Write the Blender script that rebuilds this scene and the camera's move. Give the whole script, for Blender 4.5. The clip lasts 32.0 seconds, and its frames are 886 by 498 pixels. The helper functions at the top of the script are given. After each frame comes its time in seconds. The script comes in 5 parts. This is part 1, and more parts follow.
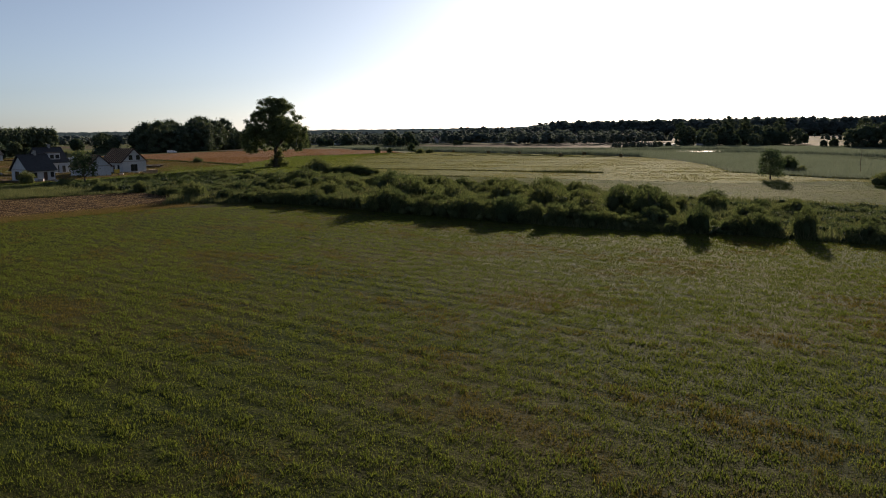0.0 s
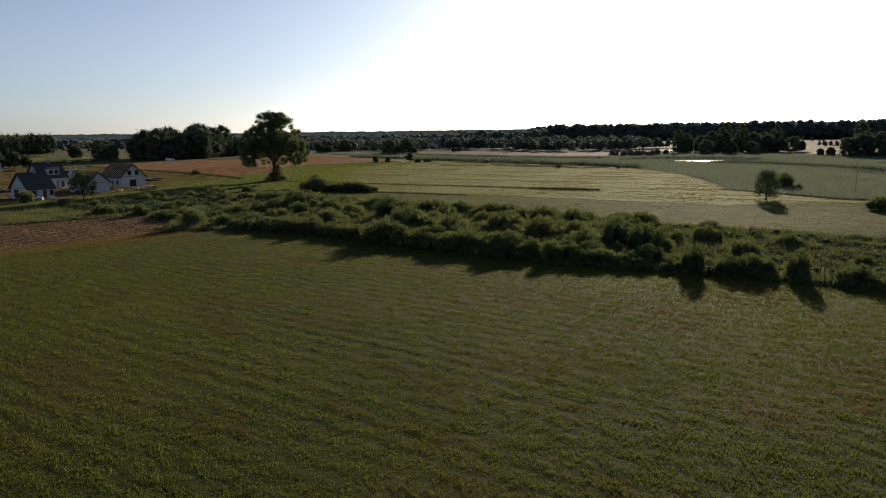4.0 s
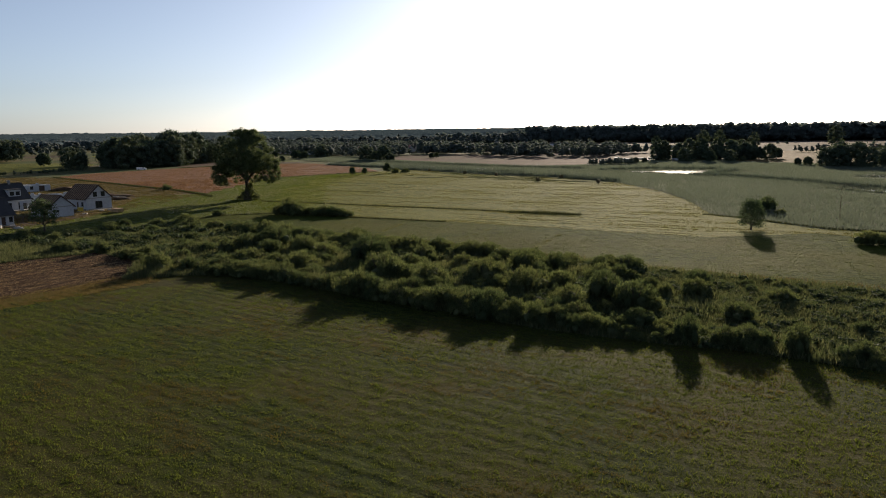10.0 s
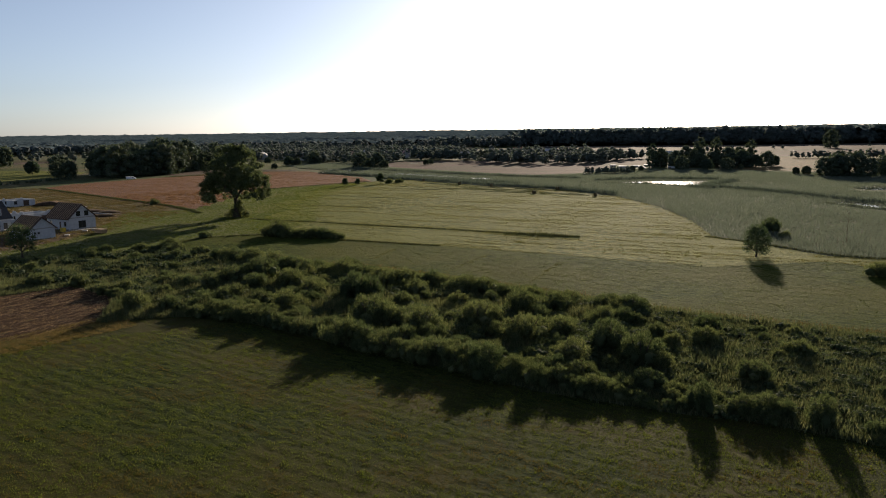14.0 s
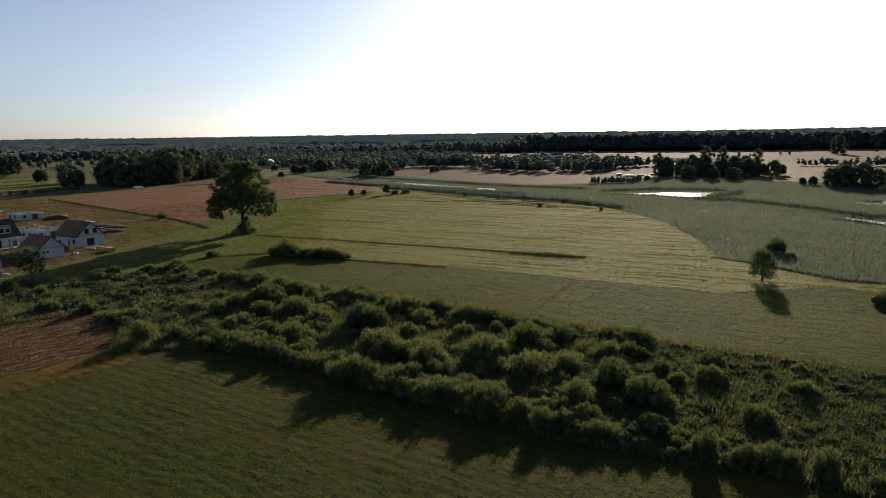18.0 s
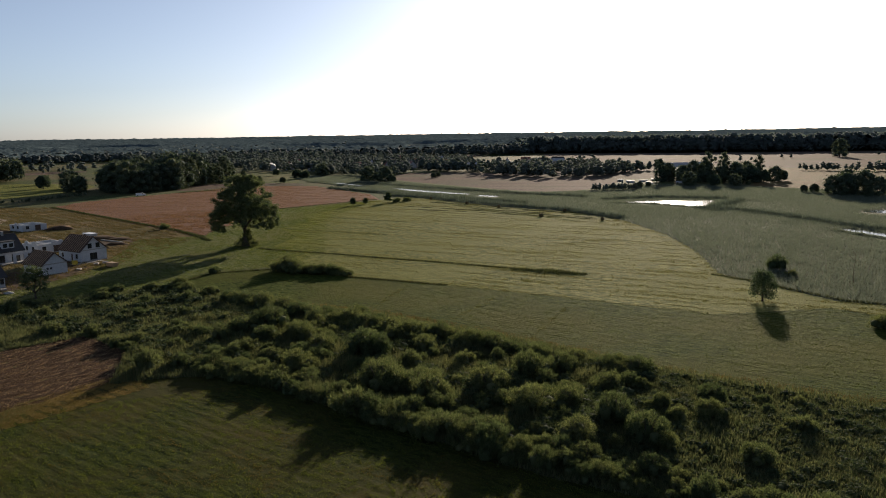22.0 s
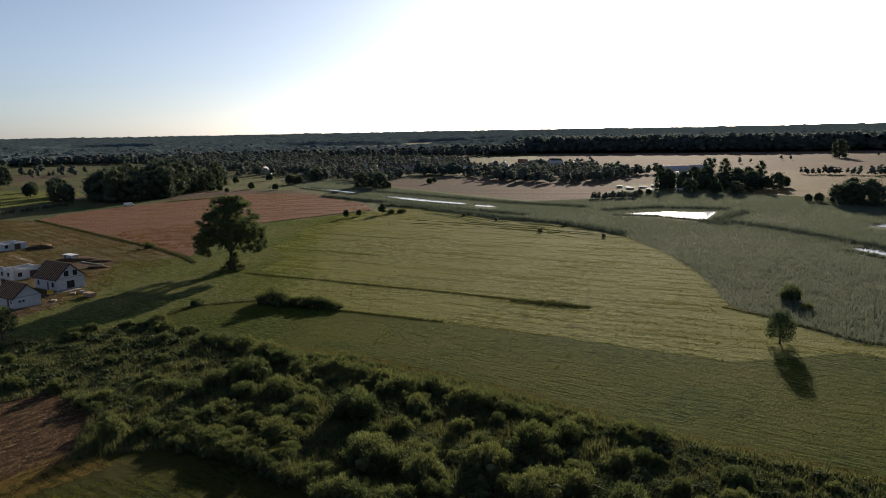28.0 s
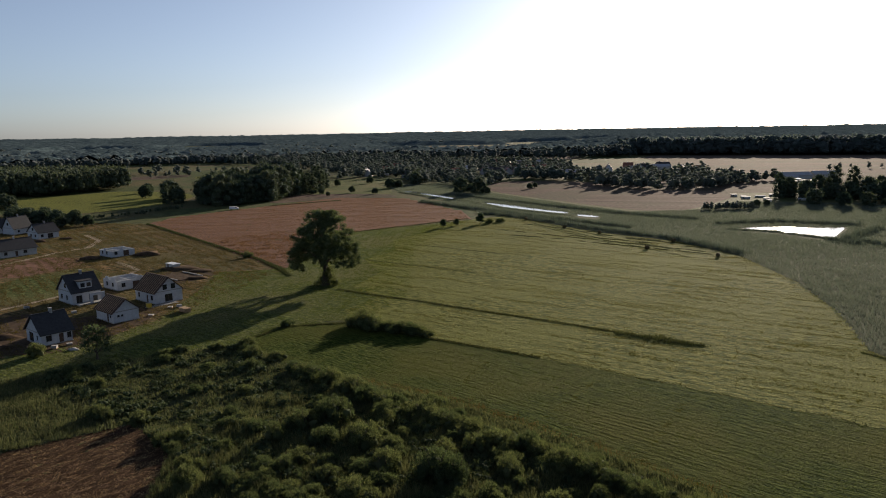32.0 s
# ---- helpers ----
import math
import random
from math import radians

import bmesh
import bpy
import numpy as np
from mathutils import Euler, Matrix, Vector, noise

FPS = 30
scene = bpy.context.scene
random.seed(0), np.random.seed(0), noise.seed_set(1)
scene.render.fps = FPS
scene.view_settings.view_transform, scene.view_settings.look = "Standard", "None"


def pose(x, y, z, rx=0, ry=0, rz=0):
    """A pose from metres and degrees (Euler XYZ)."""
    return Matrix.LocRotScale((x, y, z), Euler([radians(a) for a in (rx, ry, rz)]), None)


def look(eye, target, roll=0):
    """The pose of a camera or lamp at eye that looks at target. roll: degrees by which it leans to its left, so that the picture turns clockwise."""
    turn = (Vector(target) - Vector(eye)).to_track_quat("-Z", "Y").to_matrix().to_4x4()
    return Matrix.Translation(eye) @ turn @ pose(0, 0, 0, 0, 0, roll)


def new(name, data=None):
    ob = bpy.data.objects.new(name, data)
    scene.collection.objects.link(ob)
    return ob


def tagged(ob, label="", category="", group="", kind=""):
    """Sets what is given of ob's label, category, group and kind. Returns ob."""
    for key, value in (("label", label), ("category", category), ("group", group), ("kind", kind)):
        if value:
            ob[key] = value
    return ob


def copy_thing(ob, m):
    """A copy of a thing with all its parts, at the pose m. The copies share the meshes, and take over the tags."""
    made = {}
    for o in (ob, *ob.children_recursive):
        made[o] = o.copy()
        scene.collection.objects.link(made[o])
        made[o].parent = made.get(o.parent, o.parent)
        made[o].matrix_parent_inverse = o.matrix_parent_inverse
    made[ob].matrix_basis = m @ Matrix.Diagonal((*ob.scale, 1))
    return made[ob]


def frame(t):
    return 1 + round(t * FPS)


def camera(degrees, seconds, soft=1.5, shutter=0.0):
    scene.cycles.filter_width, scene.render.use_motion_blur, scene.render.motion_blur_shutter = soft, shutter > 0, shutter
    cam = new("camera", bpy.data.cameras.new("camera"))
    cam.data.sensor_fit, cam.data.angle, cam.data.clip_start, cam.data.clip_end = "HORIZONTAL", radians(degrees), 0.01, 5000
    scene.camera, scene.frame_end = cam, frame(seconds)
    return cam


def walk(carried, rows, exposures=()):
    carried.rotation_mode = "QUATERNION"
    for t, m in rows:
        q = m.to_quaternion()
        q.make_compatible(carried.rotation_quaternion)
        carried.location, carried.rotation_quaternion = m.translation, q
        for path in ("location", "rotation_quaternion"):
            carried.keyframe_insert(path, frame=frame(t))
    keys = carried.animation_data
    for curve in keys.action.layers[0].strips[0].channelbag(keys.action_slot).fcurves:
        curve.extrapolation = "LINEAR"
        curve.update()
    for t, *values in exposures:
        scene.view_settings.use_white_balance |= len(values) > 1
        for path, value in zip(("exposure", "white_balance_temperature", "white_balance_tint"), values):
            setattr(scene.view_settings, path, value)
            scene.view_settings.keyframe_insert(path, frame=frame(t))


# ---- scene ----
cam = camera(62.3, 32.0, soft=1.0)
METRES, EYE, TILT, LEAN, TURN = 55.0, 10.4, -9.0, 0.7, 0.0
ROWS = [
    (0.0, 0.0, 0.0, 0.0, 0.0, 0.0, -0.0),
    (0.5, -0.0, -0.0018, 0.0092, -0.01, 0.02, 0.01),
    (1.0, 0.0001, -0.0035, 0.0184, -0.02, 0.02, 0.03),
    (1.5, 0.0005, -0.0052, 0.0275, -0.03, 0.04, 0.04),
    (2.0, 0.0008, -0.007, 0.0367, -0.04, 0.05, 0.05),
    (2.5, 0.0011, -0.0089, 0.0458, -0.06, 0.06, 0.06),
    (3.0, 0.0014, -0.0107, 0.055, -0.08, 0.07, 0.07),
    (3.5, 0.0014, -0.0124, 0.0641, -0.1, 0.08, 0.07),
    (5.5, 0.0011, -0.0174, 0.1005, -0.2, 0.11, 0.03),
    (6.0, 0.0013, -0.0161, 0.11, -0.16, 0.08, 0.03),
    (6.5, 0.0015, -0.0127, 0.12, -0.11, 0.07, 0.04),
    (7.0, 0.0013, -0.0069, 0.1304, -0.06, 0.03, 0.03),
    (7.5, 0.0013, 0.0014, 0.1412, 0.01, 0.0, 0.02),
    (8.0, 0.0014, 0.0136, 0.1528, 0.1, -0.02, 0.02),
    (8.5, 0.0011, 0.0277, 0.1643, 0.14, -0.04, 0.0),
    (9.0, 0.0021, 0.0437, 0.1765, -0.05, -0.05, 0.05),
    (9.5, 0.0028, 0.0611, 0.1891, -0.58, -0.06, 0.14),
    (10.0, 0.0037, 0.0797, 0.202, -1.82, -0.08, 0.35),
    (10.5, 0.0042, 0.0994, 0.2151, -2.7, -0.07, 0.5),
    (11.0, 0.0045, 0.1199, 0.2286, -2.77, -0.07, 0.52),
    (11.5, 0.0057, 0.1335, 0.2411, -2.74, -0.05, 0.51),
    (12.0, 0.0062, 0.1413, 0.2523, -2.62, -0.05, 0.5),
    (12.5, 0.0069, 0.151, 0.264, -2.5, -0.05, 0.5),
    (13.0, 0.008, 0.1627, 0.2763, -2.41, -0.04, 0.5),
    (13.5, 0.0089, 0.1761, 0.2893, -2.34, -0.03, 0.5),
    (14.0, 0.0102, 0.1837, 0.3009, -2.23, -0.02, 0.47),
    (14.5, 0.0113, 0.1845, 0.3112, -2.11, -0.0, 0.45),
    (16.5, 0.0114, 0.1776, 0.3498, -1.86, 0.13, 0.43),
    (17.0, 0.0113, 0.1758, 0.3595, -1.82, 0.15, 0.43),
    (17.5, 0.011, 0.1742, 0.3691, -1.79, 0.16, 0.42),
    (18.0, 0.0107, 0.1726, 0.3787, -1.76, 0.17, 0.42),
    (18.5, 0.0103, 0.1711, 0.3884, -1.72, 0.18, 0.43),
    (19.0, 0.0108, 0.1695, 0.3978, -1.68, 0.17, 0.43),
    (19.5, 0.0103, 0.1681, 0.4072, -1.69, 0.18, 0.44),
    (20.0, 0.0103, 0.1665, 0.4165, -1.66, 0.18, 0.44),
    (20.5, 0.0103, 0.1647, 0.426, -1.66, 0.19, 0.44),
    (21.0, 0.0104, 0.1632, 0.4354, -1.65, 0.19, 0.43),
    (21.5, 0.0104, 0.1615, 0.4448, -1.65, 0.18, 0.44),
    (22.0, 0.0104, 0.1606, 0.4542, -1.65, 0.14, 0.45),
    (22.5, 0.0106, 0.1638, 0.4645, -1.68, 0.13, 0.46),
    (23.0, 0.0108, 0.1703, 0.4753, -1.7, 0.11, 0.47),
    (23.5, 0.0113, 0.1798, 0.4866, -1.73, 0.08, 0.49),
    (24.0, 0.0121, 0.1919, 0.4981, -1.76, 0.05, 0.51),
    (24.5, 0.013, 0.206, 0.51, -1.79, 0.01, 0.53),
    (25.0, 0.014, 0.222, 0.5224, -1.82, -0.02, 0.55),
    (25.5, 0.0152, 0.2392, 0.5352, -1.84, -0.03, 0.56),
    (27.5, 0.022, 0.3182, 0.5884, -1.9, -0.14, 0.63),
    (28.0, 0.0237, 0.3401, 0.6017, -1.91, -0.15, 0.65),
    (28.5, 0.0247, 0.3631, 0.6151, -1.81, -0.17, 0.64),
    (29.0, 0.0264, 0.3856, 0.6288, -1.53, -0.19, 0.6),
    (29.5, 0.0264, 0.4085, 0.6429, 0.07, -0.2, 0.36),
    (30.0, 0.0275, 0.4315, 0.6568, 3.3, -0.21, -0.14),
    (30.5, 0.0308, 0.4557, 0.6703, 5.11, -0.24, -0.43),
    (31.0, 0.0314, 0.4794, 0.6843, 5.61, -0.27, -0.52),
    (31.5, 0.032, 0.5012, 0.6976, 5.81, -0.29, -0.56),
    (32.0, 0.032, 0.5255, 0.7118, 5.84, -0.3, -0.57),
]
walk(cam, [(t, pose(0, 0, EYE, TILT, LEAN, TURN) @ pose(METRES * x, METRES * y, METRES * z, 90 + pitch, roll, yaw)) for t, x, y, z, yaw, pitch, roll in ROWS], ((0.0, 0.93, 6000, 12), (8.0, 1.03, 5950, 12), (24.0, 1.05, 5900, 12), (30.0, 0.98, 5850, 12), (32.0, 0.98, 5850, 12)))

# ---- world, sun ----
SUN_AZ, SUN_EL = 19.3, 12.0          # degrees clockwise from +y, and above the horizon
world = bpy.data.worlds.new("world")
scene.world = world
world.use_nodes = True
wn = world.node_tree
sky = wn.nodes.new("ShaderNodeTexSky")
sky.sky_type = 'NISHITA'
sky.sun_disc = False
sky.sun_elevation = radians(SUN_EL)
sky.sun_rotation = radians(SUN_AZ)
sky.air_density, sky.dust_density, sky.ozone_density = 0.7, 0.8, 2.2
wn.nodes["Background"].inputs[1].default_value = 0.051
pale = wn.nodes.new("ShaderNodeHueSaturation")        # thin evening haze greys the sky
pale.inputs["Saturation"].default_value = 0.64
wn.links.new(sky.outputs[0], pale.inputs["Color"])
wn.links.new(pale.outputs[0], wn.nodes["Background"].inputs[0])
sun = new("sun", bpy.data.lights.new("sun", "SUN"))
sun.data.energy, sun.data.angle, sun.data.color = 4.7, radians(0.6), (1.0, 0.80, 0.56)
sun_way = Vector((math.sin(radians(SUN_AZ)) * math.cos(radians(SUN_EL)), math.cos(radians(SUN_AZ)) * math.cos(radians(SUN_EL)), math.sin(radians(SUN_EL))))
sun.matrix_world = look((0, 0, 300), Vector((0, 0, 300)) - sun_way)


# ---- materials ----
def nodes_of(name):
    m = bpy.data.materials.new(name)
    m.use_nodes = True
    nt = m.node_tree
    return m, nt, nt.nodes["Principled BSDF"]


def ramp(nt, stops):
    r = nt.nodes.new("ShaderNodeValToRGB")
    while len(r.color_ramp.elements) < len(stops):
        r.color_ramp.elements.new(0.5)
    for e, (p, c) in zip(r.color_ramp.elements, stops):
        e.position, e.color = p, (*c, 1)
    return r


def noise_tex(nt, scale, detail=4.0, rough=0.6, coords=None):
    n = nt.nodes.new("ShaderNodeTexNoise")
    n.inputs["Scale"].default_value, n.inputs["Detail"].default_value, n.inputs["Roughness"].default_value = scale, detail, rough
    if coords:
        nt.links.new(coords, n.inputs["Vector"])
    return n


def mixed(nt, kind, fac, a, b):
    m = nt.nodes.new("ShaderNodeMixRGB")
    m.blend_type = kind
    for k, v in ((0, fac), (1, a), (2, b)):
        if isinstance(v, (int, float)):
            m.inputs[k].default_value = v
        elif isinstance(v, tuple):
            m.inputs[k].default_value = (*v, 1)
        else:
            nt.links.new(v, m.inputs[k])
    return m.outputs[0]


def ground_mat(name, low, high, patch, angle=0.0, stretch=(1, 1), scale=1.0, bump=0.4, rough=0.95, patch_scale=0.03, fine=3.0, spec=0.025):
    """A grown or tilled surface: rows along one direction, wide patches, fine grain."""
    m, nt, bsdf = nodes_of(name)
    tc = nt.nodes.new("ShaderNodeTexCoord")
    mp = nt.nodes.new("ShaderNodeMapping")
    mp.inputs["Rotation"].default_value = (0, 0, -radians(angle))
    mp.vector_type = 'POINT'
    nt.links.new(tc.outputs["Object"], mp.inputs["Vector"])
    sc = nt.nodes.new("ShaderNodeMapping")
    sc.inputs["Scale"].default_value = (stretch[0], stretch[1], 1)
    nt.links.new(mp.outputs[0], sc.inputs["Vector"])
    rows = noise_tex(nt, scale, 5, 0.65, sc.outputs[0])
    r = ramp(nt, [(0.40, low), (0.60, high)])
    nt.links.new(rows.outputs[0], r.inputs[0])
    wide = noise_tex(nt, patch_scale, 3, 0.55, tc.outputs["Object"])
    wr = ramp(nt, [(0.42, (0, 0, 0)), (0.62, (1, 1, 1))])
    nt.links.new(wide.outputs[0], wr.inputs[0])
    col = mixed(nt, "MIX", wr.outputs[0], r.outputs[0], patch)
    grain = noise_tex(nt, fine, 3, 0.7, tc.outputs["Object"])
    gr = ramp(nt, [(0.32, (0.42, 0.42, 0.42)), (0.68, (1.5, 1.5, 1.45))])
    nt.links.new(grain.outputs[0], gr.inputs[0])
    col = mixed(nt, "MULTIPLY", 0.9, col, gr.outputs[0])
    nt.links.new(col, bsdf.inputs["Base Color"])
    bsdf.inputs["Roughness"].default_value = rough
    bsdf.inputs["Specular IOR Level"].default_value = spec
    b = nt.nodes.new("ShaderNodeBump")
    b.inputs["Strength"].default_value, b.inputs["Distance"].default_value = bump, 0.4
    nt.links.new(mixed(nt, "ADD", 0.5, rows.outputs[0], grain.outputs[0]), b.inputs["Height"])
    nt.links.new(b.outputs[0], bsdf.inputs["Normal"])
    return m


def leaf_mat(name, dark, light, through_light=0.45, rough=0.55, gloss=0.35, tint=(1.4, 1.35, 0.85), sheen=0.0):
    """Leaves or blades: each island its own tone, light shining through from behind."""
    m, nt, bsdf = nodes_of(name)
    geo, info = nt.nodes.new("ShaderNodeNewGeometry"), nt.nodes.new("ShaderNodeObjectInfo")
    r = ramp(nt, [(0.0, dark), (1.0, light)])
    nt.links.new(geo.outputs["Random Per Island"], r.inputs[0])
    tone = ramp(nt, [(0.0, (0.72, 0.78, 0.75)), (1.0, (1.25, 1.15, 1.0))])
    nt.links.new(info.outputs["Random"], tone.inputs[0])
    col = mixed(nt, "MULTIPLY", 1.0, r.outputs[0], tone.outputs[0])
    nt.links.new(col, bsdf.inputs["Base Color"])
    bsdf.inputs["Roughness"].default_value = rough
    bsdf.inputs["Specular IOR Level"].default_value = gloss
    # bluish sheen stands in for haze on distant leaves and reeds
    bsdf.inputs["Sheen Weight"].default_value, bsdf.inputs["Sheen Roughness"].default_value = sheen, 0.45
    bsdf.inputs["Sheen Tint"].default_value = (0.82, 0.88, 1.0, 1)
    tr = nt.nodes.new("ShaderNodeBsdfTranslucent")
    nt.links.new(mixed(nt, "MULTIPLY", 1.0, col, tint), tr.inputs[0])
    mx = nt.nodes.new("ShaderNodeMixShader")
    mx.inputs[0].default_value = through_light
    nt.links.new(bsdf.outputs[0], mx.inputs[1])
    nt.links.new(tr.outputs[0], mx.inputs[2])
    nt.links.new(mx.outputs[0], nt.nodes["Material Output"].inputs[0])
    return m


def solid_mat(name, a, b, scale=2.0, rough=0.8, bump=0.15, metal=0.0, spec=0.3):
    m, nt, bsdf = nodes_of(name)
    tc = nt.nodes.new("ShaderNodeTexCoord")
    n = noise_tex(nt, scale, 5, 0.65, tc.outputs["Object"])
    r = ramp(nt, [(0.3, a), (0.7, b)])
    nt.links.new(n.outputs[0], r.inputs[0])
    fine = noise_tex(nt, scale * 9, 3, 0.6, tc.outputs["Object"])
    fr = ramp(nt, [(0.3, (0.85, 0.85, 0.85)), (0.7, (1.1, 1.1, 1.1))])
    nt.links.new(fine.outputs[0], fr.inputs[0])
    nt.links.new(mixed(nt, "MULTIPLY", 0.8, r.outputs[0], fr.outputs[0]), bsdf.inputs["Base Color"])
    bsdf.inputs["Roughness"].default_value, bsdf.inputs["Metallic"].default_value = rough, metal
    bsdf.inputs["Specular IOR Level"].default_value = spec
    bp = nt.nodes.new("ShaderNodeBump")
    bp.inputs["Strength"].default_value, bp.inputs["Distance"].default_value = bump, 0.03
    nt.links.new(fine.outputs[0], bp.inputs["Height"])
    nt.links.new(bp.outputs[0], bsdf.inputs["Normal"])
    return m


ROW = -36.9            # degrees: the way the rows and the shrub belt run
M_GROUND = ground_mat("rough_grassland", (0.039, 0.055, 0.021), (0.078, 0.094, 0.036), (0.098, 0.085, 0.041), 0, (1, 1), 0.15, 0.5, patch_scale=0.012, fine=1.2)
M_NEAR = ground_mat("mown_grass", (0.011, 0.018, 0.004), (0.038, 0.047, 0.011), (0.047, 0.042, 0.012), ROW, (0.3, 1.0), 1.6, 0.5, patch_scale=0.06, fine=7.0, spec=0.03)
M_MID = ground_mat("fresh_cut_grass", (0.015, 0.029, 0.005), (0.066, 0.083, 0.016), (0.063, 0.068, 0.014), ROW, (0.2, 1.0), 2.2, 0.8, patch_scale=0.04, fine=3.0, spec=0.012)
M_HAY = ground_mat("hay_meadow", (0.038, 0.056, 0.013), (0.178, 0.176, 0.048), (0.123, 0.130, 0.033), -29, (0.28, 1.0), 1.3, 1.0, patch_scale=0.02, fine=2.4, spec=0.018)
M_LAWN = ground_mat("pasture", (0.035, 0.052, 0.015), (0.108, 0.124, 0.039), (0.110, 0.108, 0.044), -29, (0.3, 1.0), 1.1, 0.7, patch_scale=0.03, fine=1.6)
M_STUB = ground_mat("wheat_stubble", (0.120, 0.066, 0.046), (0.195, 0.115, 0.083), (0.150, 0.086, 0.060), 12, (0.1, 1.0), 0.5, 0.6, patch_scale=0.02, fine=1.0)
M_TAN = ground_mat("pale_stubble", (0.092, 0.066, 0.054), (0.150, 0.112, 0.092), (0.098, 0.086, 0.062), -15, (0.05, 1.0), 0.16, 0.12, patch_scale=0.015, fine=0.5, spec=0.007)
M_PLOW = ground_mat("ploughed_soil", (0.029, 0.017, 0.010), (0.073, 0.044, 0.026), (0.048, 0.029, 0.017), 52, (0.25, 1.0), 1.6, 0.9, patch_scale=0.08, fine=5.0)
M_DRY = ground_mat("dry_verge", (0.095, 0.070, 0.018), (0.190, 0.130, 0.034), (0.090, 0.082, 0.022), 52, (0.2, 1.0), 1.5, 0.5, patch_scale=0.1, fine=5.0)
M_PLOT = ground_mat("building_plot", (0.042, 0.038, 0.015), (0.190, 0.122, 0.058), (0.092, 0.076, 0.030), -29, (0.12, 1.0), 0.7, 0.9, patch_scale=0.05, fine=1.2)
M_SAND = ground_mat("sandy_track", (0.20, 0.165, 0.115), (0.31, 0.26, 0.19), (0.25, 0.20, 0.145), 0, (1, 1), 0.8, 0.4, patch_scale=0.1, fine=3.0)
M_MARSH = ground_mat("marsh", (0.039, 0.047, 0.026), (0.072, 0.078, 0.044), (0.058, 0.065, 0.036), 0, (1, 1), 0.4, 0.5, patch_scale=0.03, fine=2.0)
# canopy colour is paled and blued to imitate the haze of distance
M_FOREST = ground_mat("hazed_canopy", (0.05, 0.072, 0.08), (0.08, 0.105, 0.115), (0.065, 0.088, 0.098), 0, (1, 1), 0.03, 0.15, patch_scale=0.004, fine=0.12, spec=0.0)

L_GRASS = leaf_mat("grass_blades", (0.031, 0.047, 0.012), (0.096, 0.112, 0.030), 0.540, 0.8, 0.06, (1.44, 1.42, 0.73))
L_SERE = leaf_mat("sere_grass_blades", (0.055, 0.048, 0.014), (0.115, 0.096, 0.030), 0.450, 0.8, 0.06, (1.35, 1.25, 0.7))
L_HAY = leaf_mat("hay_blades", (0.100, 0.104, 0.036), (0.200, 0.190, 0.072), 0.4, 0.8, 0.06, (1.25, 1.22, 0.9))
L_WEED = leaf_mat("weed_leaves", (0.046, 0.062, 0.030), (0.142, 0.148, 0.083), 0.4, 0.8, 0.06, (1.17, 1.18, 0.85))
L_REED = leaf_mat("reed_leaves", (0.108, 0.128, 0.104), (0.160, 0.176, 0.144), 0.45, 0.8, 0.06, (1.15, 1.12, 0.95), 0.3)
L_BANK = leaf_mat("tall_reed_leaves", (0.052, 0.073, 0.060), (0.111, 0.130, 0.104), 0.35, 0.6, 0.2, (1.1, 1.1, 0.95), 0.3)
L_WILLOW = leaf_mat("willow_leaves", (0.036, 0.053, 0.025), (0.116, 0.135, 0.072), 0.44, 0.8, 0.06, (1.25, 1.25, 0.83))
L_TREE = leaf_mat("tree_leaves", (0.041, 0.062, 0.034), (0.102, 0.124, 0.071), 0.34, 0.8, 0.06, (1.20, 1.25, 0.83))
L_GROVE = leaf_mat("grove_leaves", (0.034, 0.052, 0.036), (0.078, 0.099, 0.068), 0.3, 0.9, 0.04, (1.3, 1.3, 0.9), 0.1)
# aerial haze is put into these leaf tones: lighter and bluer than the grove
L_FAR = leaf_mat("hazed_woodland_leaves", (0.068, 0.092, 0.086), (0.105, 0.125, 0.112), 0.48, 0.9, 0.05, (1.3, 1.3, 1.05), 0.25)
# needle colour carries a pale blue haze for the far forest
L_HAZED_PINE = leaf_mat("hazed_pine_needles", (0.068, 0.092, 0.095), (0.098, 0.12, 0.122), 0.48, 0.9, 0.05, (1.3, 1.3, 1.1), 0.25)
L_DRY = leaf_mat("dry_weeds", (0.075, 0.064, 0.025), (0.150, 0.112, 0.052), 0.25, 0.7, 0.06)
L_WHEAT = leaf_mat("wheat_stalks", (0.110, 0.064, 0.046), (0.200, 0.122, 0.088), 0.3, 0.7, 0.06)
L_DITCH = leaf_mat("rank_ditch_grass", (0.029, 0.042, 0.021), (0.078, 0.085, 0.048), 0.3, 0.8, 0.05)
L_STRAW = leaf_mat("straw", (0.182, 0.117, 0.052), (0.546, 0.377, 0.195), 0.15, 0.6, 0.2)
M_BARK = solid_mat("bark", (0.035, 0.027, 0.02), (0.09, 0.07, 0.05), 3.0, 0.95, 0.8)
M_BLOCK = solid_mat("white_block_wall", (0.36, 0.37, 0.385), (0.49, 0.50, 0.515), 1.2, 0.9, 0.2)
M_GREYW = solid_mat("grey_render", (0.32, 0.32, 0.31), (0.45, 0.44, 0.42), 1.0, 0.9, 0.2)
M_ROOFD = solid_mat("dark_roof_tile", (0.02, 0.02, 0.022), (0.04, 0.04, 0.042), 1.5, 0.6, 0.3)
M_ROOFB = solid_mat("brown_roof_boarding", (0.04, 0.024, 0.017), (0.085, 0.05, 0.034), 1.5, 0.85, 0.3)
M_ROOFR = solid_mat("red_roof_tile", (0.16, 0.06, 0.04), (0.24, 0.10, 0.07), 1.5, 0.7, 0.3)
M_TIMBER = solid_mat("fresh_timber", (0.26, 0.17, 0.09), (0.40, 0.28, 0.16), 3.0, 0.8, 0.3)
